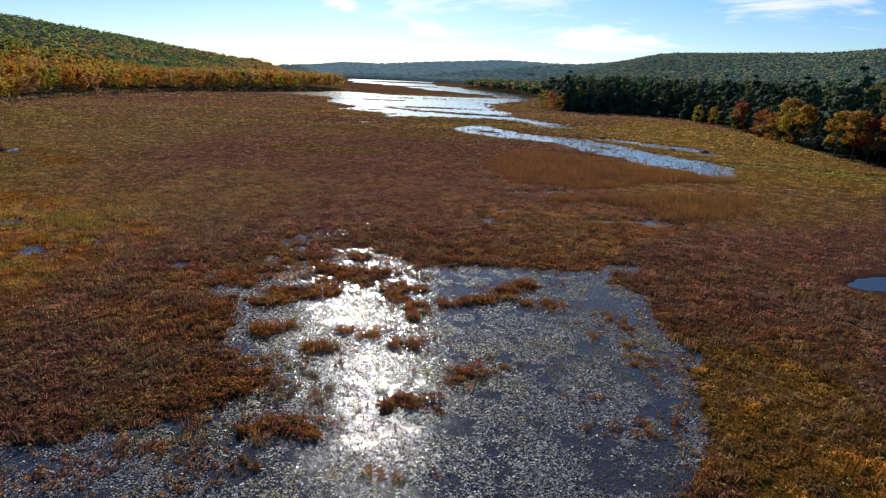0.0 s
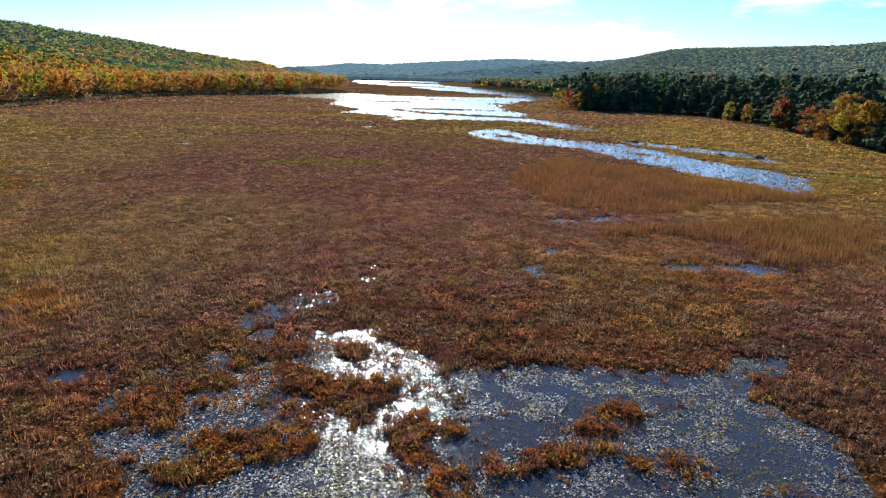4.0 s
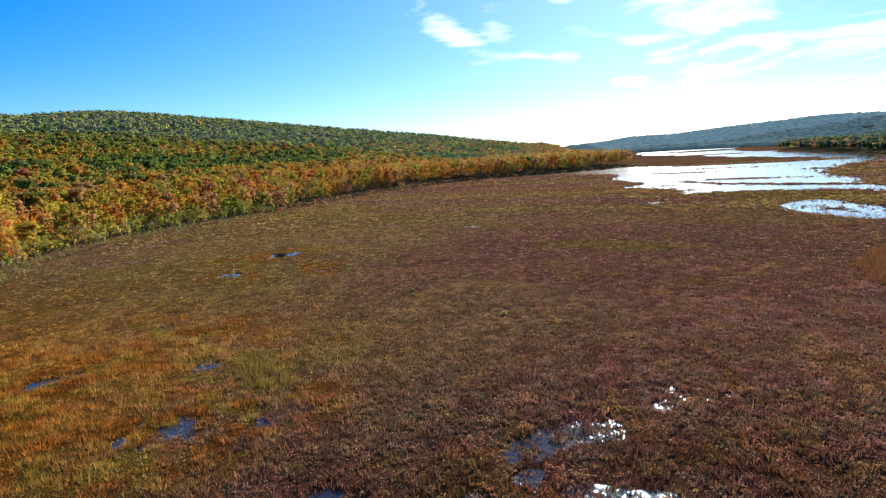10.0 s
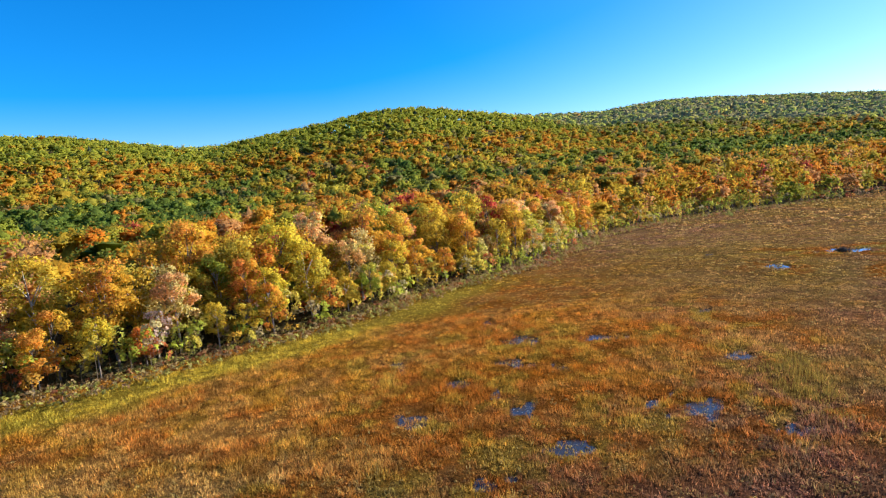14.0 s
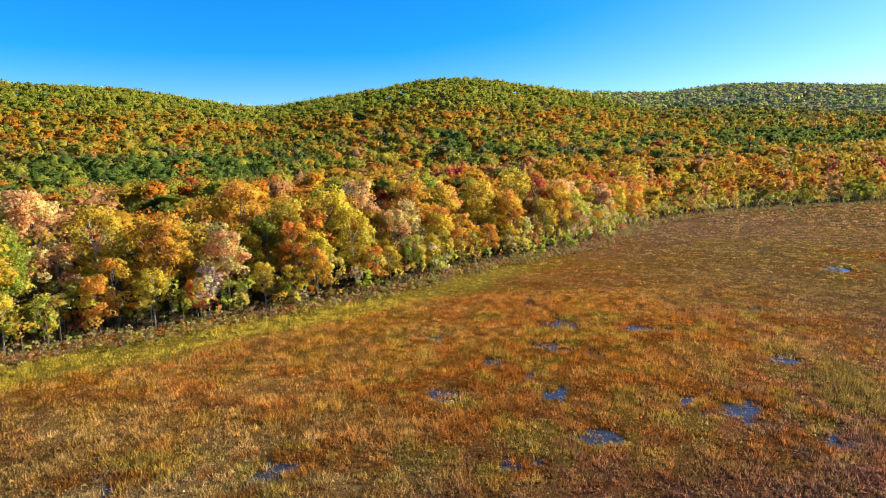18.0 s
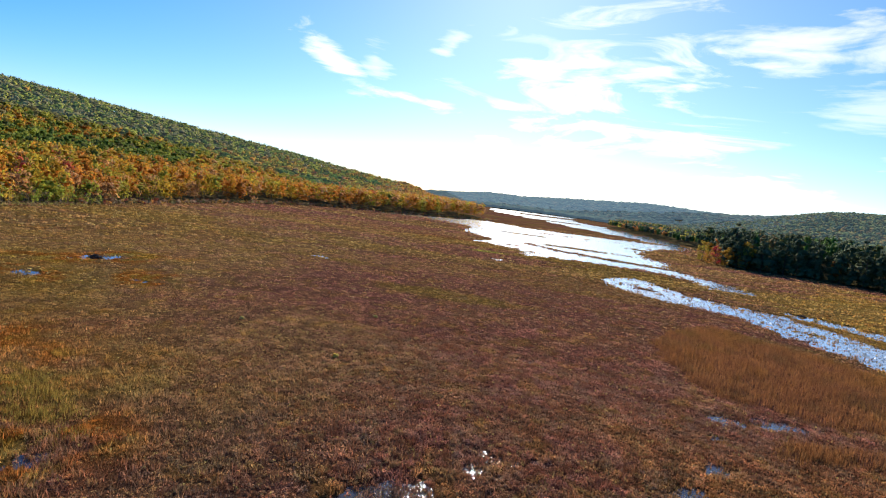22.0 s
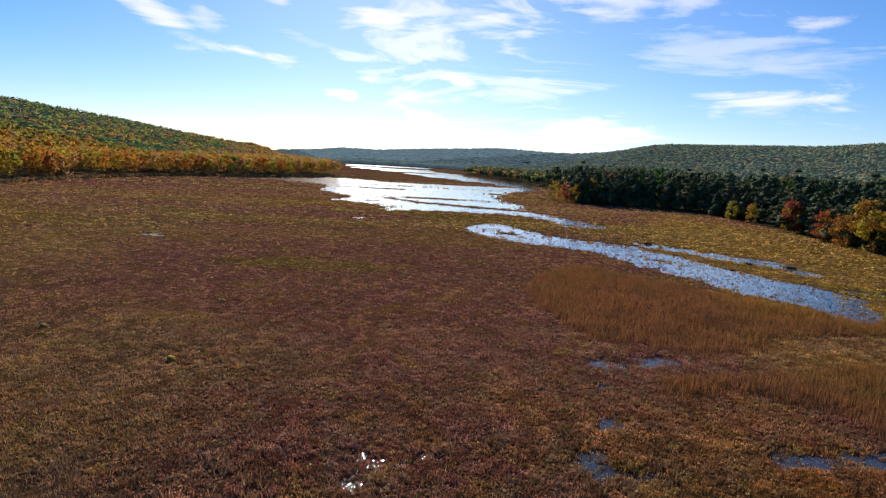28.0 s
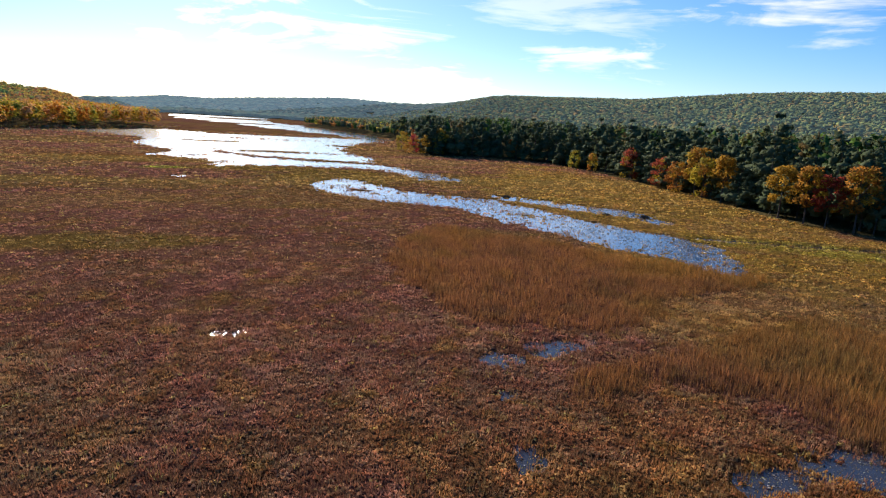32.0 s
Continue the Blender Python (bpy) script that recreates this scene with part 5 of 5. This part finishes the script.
def hillside():
    palette = [(0.60, 0.41, 0.04), (0.62, 0.33, 0.03), (0.66, 0.24, 0.03), (0.64, 0.32, 0.12), RED, (0.33, 0.35, 0.04), (0.13, 0.21, 0.036), (0.46, 0.41, 0.05), (0.09, 0.12, 0.05), (0.30, 0.235, 0.10)]
    for r0, r1, az0, az1, gap, lobes, rings, sides, leaves, size, wide in (
            (90, 230, -132, -38, 7.4, 8, 2, 4, 36, 0.62, 4.7), (230, 420, -132, -20, 7.8, 5, 2, 5, 18, 0.8, 5.7),
            (420, 800, -130, -10, 8.0, 2, 2, 4, 12, 1.35, 6.1), (800, 1750, -125, -8, 10.0, 1, 2, 5, 9, 1.9, 7.4)):
        x, y = scatter(r0, r1, az0, az1, 1.9 / gap ** 2)
        left, right = land_depth(x, y)
        r = np.hypot(x - ORIGIN[0], y - ORIGIN[1])
        az = np.degrees(np.arctan2(x - ORIGIN[0], y - ORIGIN[1]))
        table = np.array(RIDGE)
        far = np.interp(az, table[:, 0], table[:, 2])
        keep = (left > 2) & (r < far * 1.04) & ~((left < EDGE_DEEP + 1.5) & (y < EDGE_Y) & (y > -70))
        x, y, left, r = x[keep], y[keep], left[keep], r[keep]
        k = spaced(x, y, gap * 0.66)
        x, y, left, r = x[k], y[k], left[k], r[k]
        patch, patch2 = fbm(x, y, 95.0, 3), fbm(x + 500, y, 80.0, 3)
        shore = smooth(60, 10, left)
        h = height(x, y) + 9 * (patch2 - 0.5)
        fringe = smooth(165, 85, left + 90 * (patch - 0.5))
        north = smooth(250, 420, y)
        crest = np.maximum(smooth(50, 66, h), north * smooth(28, 54, h))
        blaze = smooth(24, 36, h) * (1 - crest)
        belt = (1 - fringe) * (1 - crest) * (1 - blaze)
        dark = belt * smooth(0.42, 0.52, patch)
        mixed = belt - dark
        # greyed browns on the north crest stand in for haze
        w = np.stack([0.30 * fringe + 0.12 * mixed + 0.05 * blaze, 0.36 * fringe + 0.18 * mixed + 0.22 * blaze + 0.03 * dark, (0.42 + 0.3 * north) * fringe + 0.16 * mixed + 0.26 * blaze + 0.03 * dark + 0.02 * crest,
                      0.24 * fringe + 0.06 * mixed, 0.05 * fringe + 0.02 * mixed, 0.10 * fringe + 0.25 * mixed + 0.25 * blaze + 0.25 * dark + 0.75 * crest, 0.02 * fringe + 0.06 * mixed + 0.06 * blaze + 0.60 * dark + (0.06 + 0.2 * north) * crest,
                      0.16 * fringe + 0.22 * mixed + 0.22 * blaze + 0.06 * dark + 0.35 * crest, 0.02 * belt + 0.08 * dark, 1.0 * north * crest + 0.05 * belt], 1)
        col = pick(palette, w, 0.15 if r0 < 200 else 0.3)
        n = len(x)
        warm = pick(palette, w, 0.1) * 0.98
        tall = np.where((r0 < 400) | (left < 130), 17.0, 14.0) * (0.84 + 0.32 * rng.random(n)) * (1 - (0.3 if r0 < 400 else 0.0) * shore)
        wide = wide * (0.6 + 0.7 * rng.random(n))
        label = "autumn woods of green, gold and orange crowns covering the hill"
        edge = (left < 55) & (r0 > 200)
        # the ring beyond 800 m glows faintly blue in place of haze
        canopy("hillside_forest", x[~edge], y[~edge], tall[~edge], wide[~edge], lobes, rings, sides, leaves, size, col[~edge], label, M_SLOPE_HAZE if r0 > 700 else None)
        canopy("hillside_forest", x[edge], y[edge], tall[edge] * 1.1, wide[edge] * 0.85, 8, 2, 4, 26 if r0 < 400 else 16, 0.72 if r0 < 400 else 0.95, warm[edge], label, core=0.42, deep=0.3, skirt=0.8, drop=0.6)


def skyline_conifers():
    for cx, cy, spread, count in ((-645, 90, 60, 9), (-700, -40, 50, 4), (-760, 420, 120, 5), (-600, -330, 80, 3)):
        x, y = cx + rng.normal(0, 12, count), cy + rng.normal(0, spread, count)
        forest("conifer_clump", x, y, 15 * (0.8 + 0.5 * rng.random(count)), 2.4 + rng.random(count), 8, 7, np.full(count, 1.2), np.tile(CONIFER, (count, 1)),
               "dark conifers standing above the ridge line", M_NEEDLE, True, 0.2, 0.7, 0.8)


def woods_right():
    x, y = scatter(120, 700, 4, 66, 1.2 / 36)
    left, right = land_depth(x, y)
    keep = (right > 2) & (right < 90) & ~((right < 19) & (y > 90) & (y < 510) & (x < 220))
    x, y = x[keep], y[keep]
    k = spaced(x, y, 4.6)
    x, y = x[k], y[k]
    n = len(x)
    col = pick([CONIFER, DEEP, (0.16, 0.15, 0.045), (0.20, 0.13, 0.05)], np.tile((0.70, 0.15, 0.10, 0.05), (n, 1)))
    canopy("pine_forest", x, y, 23 * (0.7 + 0.5 * rng.random(n)), 3.6 * (0.7 + 0.5 * rng.random(n)), 6, 2, 5, 7, 1.2, col, "dark pine woods behind the marsh", M_NEEDLE, 0.22, 0.7, 0.7, deep=0.3)
    x, y = scatter(560, 1500, -3, 14, 1.2 / 90)
    left, right = land_depth(x, y)
    keep = (right > 2) & (right < 110)
    x, y = x[keep], y[keep]
    n = len(x)
    col = pick([CONIFER, DEEP, OLIVETREE, ORANGE], np.tile((0.55, 0.25, 0.1, 0.1), (n, 1)))
    canopy("pine_forest", x, y, 15 * (0.85 + 0.3 * rng.random(n)), 4.8 * (0.7 + 0.5 * rng.random(n)), 3, 2, 5, 3, 1.8, col, "dark woods along the far shore", M_NEEDLE, 0.2, 0.9, 0.75, deep=0.45)


def hills_right():
    for r0, r1, az0, az1, gap, lobes, leaves, wide, tall in ((300, 560, 6, 66, 8.0, 1, 9, 5.4, 15), (560, 1100, 6, 66, 8.6, 1, 4, 5.8, 15), (1100, 2150, 3, 66, 11.0, 1, 3, 7.2, 14)):
        x, y = scatter(r0, r1, az0, az1, 1.5 / gap ** 2)
        left, right = land_depth(x, y)
        az = np.degrees(np.arctan2(x - ORIGIN[0], y - ORIGIN[1]))
        r = np.hypot(x - ORIGIN[0], y - ORIGIN[1])
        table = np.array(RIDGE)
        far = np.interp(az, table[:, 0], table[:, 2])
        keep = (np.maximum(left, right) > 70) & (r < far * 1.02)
        x, y = x[keep], y[keep]
        k = spaced(x, y, gap * 0.7)
        x, y = x[k], y[k]
        n = len(x)
        tone = (0.75 + 0.5 * fbm(x, y, 90.0, 3))[:, None]
        col = tone * pick([(0.19, 0.21, 0.065), (0.13, 0.16, 0.065), (0.25, 0.205, 0.065), (0.30, 0.185, 0.055), (0.09, 0.13, 0.07)], np.tile((0.34, 0.28, 0.24, 0.08, 0.06), (n, 1)))
        tall, wide = tall * (0.9 + 0.2 * rng.random(n)), wide * (0.75 + 0.5 * rng.random(n))
        if r0 < 500:
            canopy("distant_forest", x, y, tall, wide, lobes, 2, 5, leaves, 1.8, col, "green and brown woods on the distant hills", M_FOREST, crest=0.3)
        else:
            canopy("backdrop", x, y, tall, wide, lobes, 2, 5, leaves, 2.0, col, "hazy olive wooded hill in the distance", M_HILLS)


def far_ridge():
    x, y = scatter(1750, 3350, -20, 22, 1.0 / 17 ** 2)
    left, right = land_depth(x, y)
    az = np.degrees(np.arctan2(x - ORIGIN[0], y - ORIGIN[1]))
    r = np.hypot(x - ORIGIN[0], y - ORIGIN[1])
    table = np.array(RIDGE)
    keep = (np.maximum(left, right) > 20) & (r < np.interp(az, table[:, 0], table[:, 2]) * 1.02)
    x, y = x[keep], y[keep]
    n = len(x)
    col = pick([(0.10, 0.13, 0.07), (0.075, 0.10, 0.06), (0.14, 0.12, 0.06)], np.tile((0.4, 0.4, 0.2), (n, 1))) * (0.7 + 0.6 * fbm(x, y, 160.0, 3))[:, None]
    nearer = np.hypot(x, y) + 300 * (fbm(x, y, 500.0, 2) - 0.5) < 2550
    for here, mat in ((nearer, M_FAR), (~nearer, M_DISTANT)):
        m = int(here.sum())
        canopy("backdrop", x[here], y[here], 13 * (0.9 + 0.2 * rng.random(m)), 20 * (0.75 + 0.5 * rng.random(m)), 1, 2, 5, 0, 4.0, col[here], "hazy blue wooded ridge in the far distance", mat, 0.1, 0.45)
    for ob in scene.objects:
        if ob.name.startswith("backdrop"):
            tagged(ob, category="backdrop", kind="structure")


hillside()
skyline_conifers()
woods_right()
hills_right()
far_ridge()


# ---- shrubs along the wood's foot, single bushes, lodges ----
def shore_shrubs():
    n = 95000
    x, y = -260 + rng.random(n) * 230, -75 + rng.random(n) * 300
    left, right = land_depth(x, y)
    keep = (left > -8 + 6 * (fbm(x, y, 9.0, 2) - 0.5)) & (left < 3)
    x, y = x[keep], y[keep]
    k = spaced(x, y, 1.0)
    x, y = x[k], y[k]
    n = len(x)
    col = pick([(0.36, 0.22, 0.11), (0.38, 0.32, 0.08), (0.40, 0.15, 0.07), (0.32, 0.27, 0.08), (0.40, 0.29, 0.12)], np.tile((0.35, 0.25, 0.08, 0.2, 0.12), (n, 1)))
    forest("shore_shrubs", x, y, 1.0 * (0.5 + 1.0 * rng.random(n) ** 2), 0.8 * (0.7 + 0.6 * rng.random(n)), 5, 5, np.full(n, 0.30), col, "low brown and green shrubs at the wood's foot", M_SEDGE, False, 0.0, 0, category="shrubs")


def bushes():
    for x, y, w, h, col, label in ((-32.5, 85.8, 0.42, 0.42, (0.52, 0.37, 0.09), "bright yellow-green bush alone among marsh shrubs"),
                                   (-54.1, 95.7, 0.4, 0.36, (0.40, 0.31, 0.09), "small yellowish green bush alone on the marsh"),
                                   (-36.8, 113.3, 0.38, 0.36, (0.38, 0.29, 0.09), "low dull green bush alone on the marsh"),
                                   (-205, 165, 1.6, 1.8, (0.16, 0.19, 0.05), "small dark green bush before the woods")):
        v, f, t = bush_set(0, 0, 0.1, w, h, np.array(col) * 1.5, 380, 0.2)
        o = v / (np.linalg.norm(v, axis=1)[:, None] + 1e-9) + np.array((0, 0, 0.6))
        ob = new("marsh_bush", mesh_of("marsh_bush", v, f, M_LEAF, t, o / np.linalg.norm(o, axis=1)[:, None], 0.8))
        ob.location = (x, y, 0.1)
        tagged(ob, label, "bush")


def lodges():
    for x, y, w, h in ((-111.5, 123, 1.3, 0.7), (87, 181, 1.0, 0.55), (97.5, 178, 1.1, 0.6), (71, 216, 0.9, 0.45)):
        n = 170
        a, q = rng.random(n) * 2 * np.pi, np.sqrt(rng.random(n))
        c = np.stack([w * q * np.cos(a), w * q * np.sin(a), h * (1 - q * q) + 0.05], -1)
        sets = []
        for p in c:
            d = np.array([rng.normal(), rng.normal(), 0.35 * rng.normal()])
            d /= np.linalg.norm(d)
            sets.append(tube([p - d * 0.55, p + d * 0.55], [0.06, 0.03], 4))
        v, f, t = joined(*sets)
        ob = new("muskrat_lodge", mesh_of("muskrat_lodge", v, f, M_PINEBARK))
        ob.location = (x, y, -0.1)
        tagged(ob, "dark heaped lodge of sticks in shallow water", "animal lodge")


def understory():
    n = 16000
    x, y = -270 + rng.random(n) * 240, -80 + rng.random(n) * 320
    left, right = land_depth(x, y)
    keep = (left > -2.5) & (left < 24)
    x, y = x[keep], y[keep]
    k = spaced(x, y, 1.5)
    x, y = x[k], y[k]
    n = len(x)
    col = pick([(0.56, 0.46, 0.08), (0.40, 0.44, 0.06), (0.60, 0.38, 0.06), (0.52, 0.18, 0.07), (0.50, 0.40, 0.20)], np.tile((0.32, 0.36, 0.16, 0.05, 0.11), (n, 1)))
    forest("understory_saplings", x, y, 6.4 * (0.35 + 1.0 * rng.random(n)), 1.5 * (0.7 + 0.6 * rng.random(n)), 6, 12, np.full(n, 0.42), col, "leafy yellow-green saplings under the edge trees", M_LEAF, True, 0.05, 0, category="saplings")
    # taller, brighter young trees that close the front of the woods
    n = 5000
    x, y = -270 + rng.random(n) * 240, -80 + rng.random(n) * 230
    left, right = land_depth(x, y)
    keep = (left > -1.2) & (left < 5)
    x, y = x[keep], y[keep]
    k = spaced(x, y, 2.3)
    x, y = x[k], y[k]
    n = len(x)
    col = pick([(0.62, 0.50, 0.08), (0.46, 0.46, 0.08), (0.66, 0.40, 0.07), (0.62, 0.42, 0.22), (0.55, 0.48, 0.22)], np.tile((0.34, 0.24, 0.2, 0.1, 0.12), (n, 1)))
    forest("young_trees", x, y, 7.6 * (0.45 + 0.75 * rng.random(n)), 1.5 * (0.7 + 0.6 * rng.random(n)), 9, 16, np.full(n, 0.36), col, "slender young yellow and pale green trees before the woods", M_LEAF, True, 0.12, 0, category="young trees")


def shore_shrubs_far():
    n = 14000
    x, y = -270 + rng.random(n) * 170, 225 + rng.random(n) * 520
    left, right = land_depth(x, y)
    keep = (left > -5) & (left < 6)
    x, y = x[keep], y[keep]
    k = spaced(x, y, 2.2)
    x, y = x[k], y[k]
    n = len(x)
    col = pick([(0.30, 0.20, 0.12), (0.40, 0.22, 0.06), (0.32, 0.10, 0.06), (0.20, 0.19, 0.07)], np.tile((0.35, 0.3, 0.15, 0.2), (n, 1)))
    forest("shore_shrubs", x, y, 2.2 * (0.6 + 0.7 * rng.random(n)), 1.4 * (0.7 + 0.6 * rng.random(n)), 4, 4, np.full(n, 0.85), col, "low brown and orange shrubs at the wood's foot", M_SEDGE, False, 0.0, 0, category="shrubs")


understory()
shore_shrubs_far()
shore_shrubs()
bushes()
lodges()
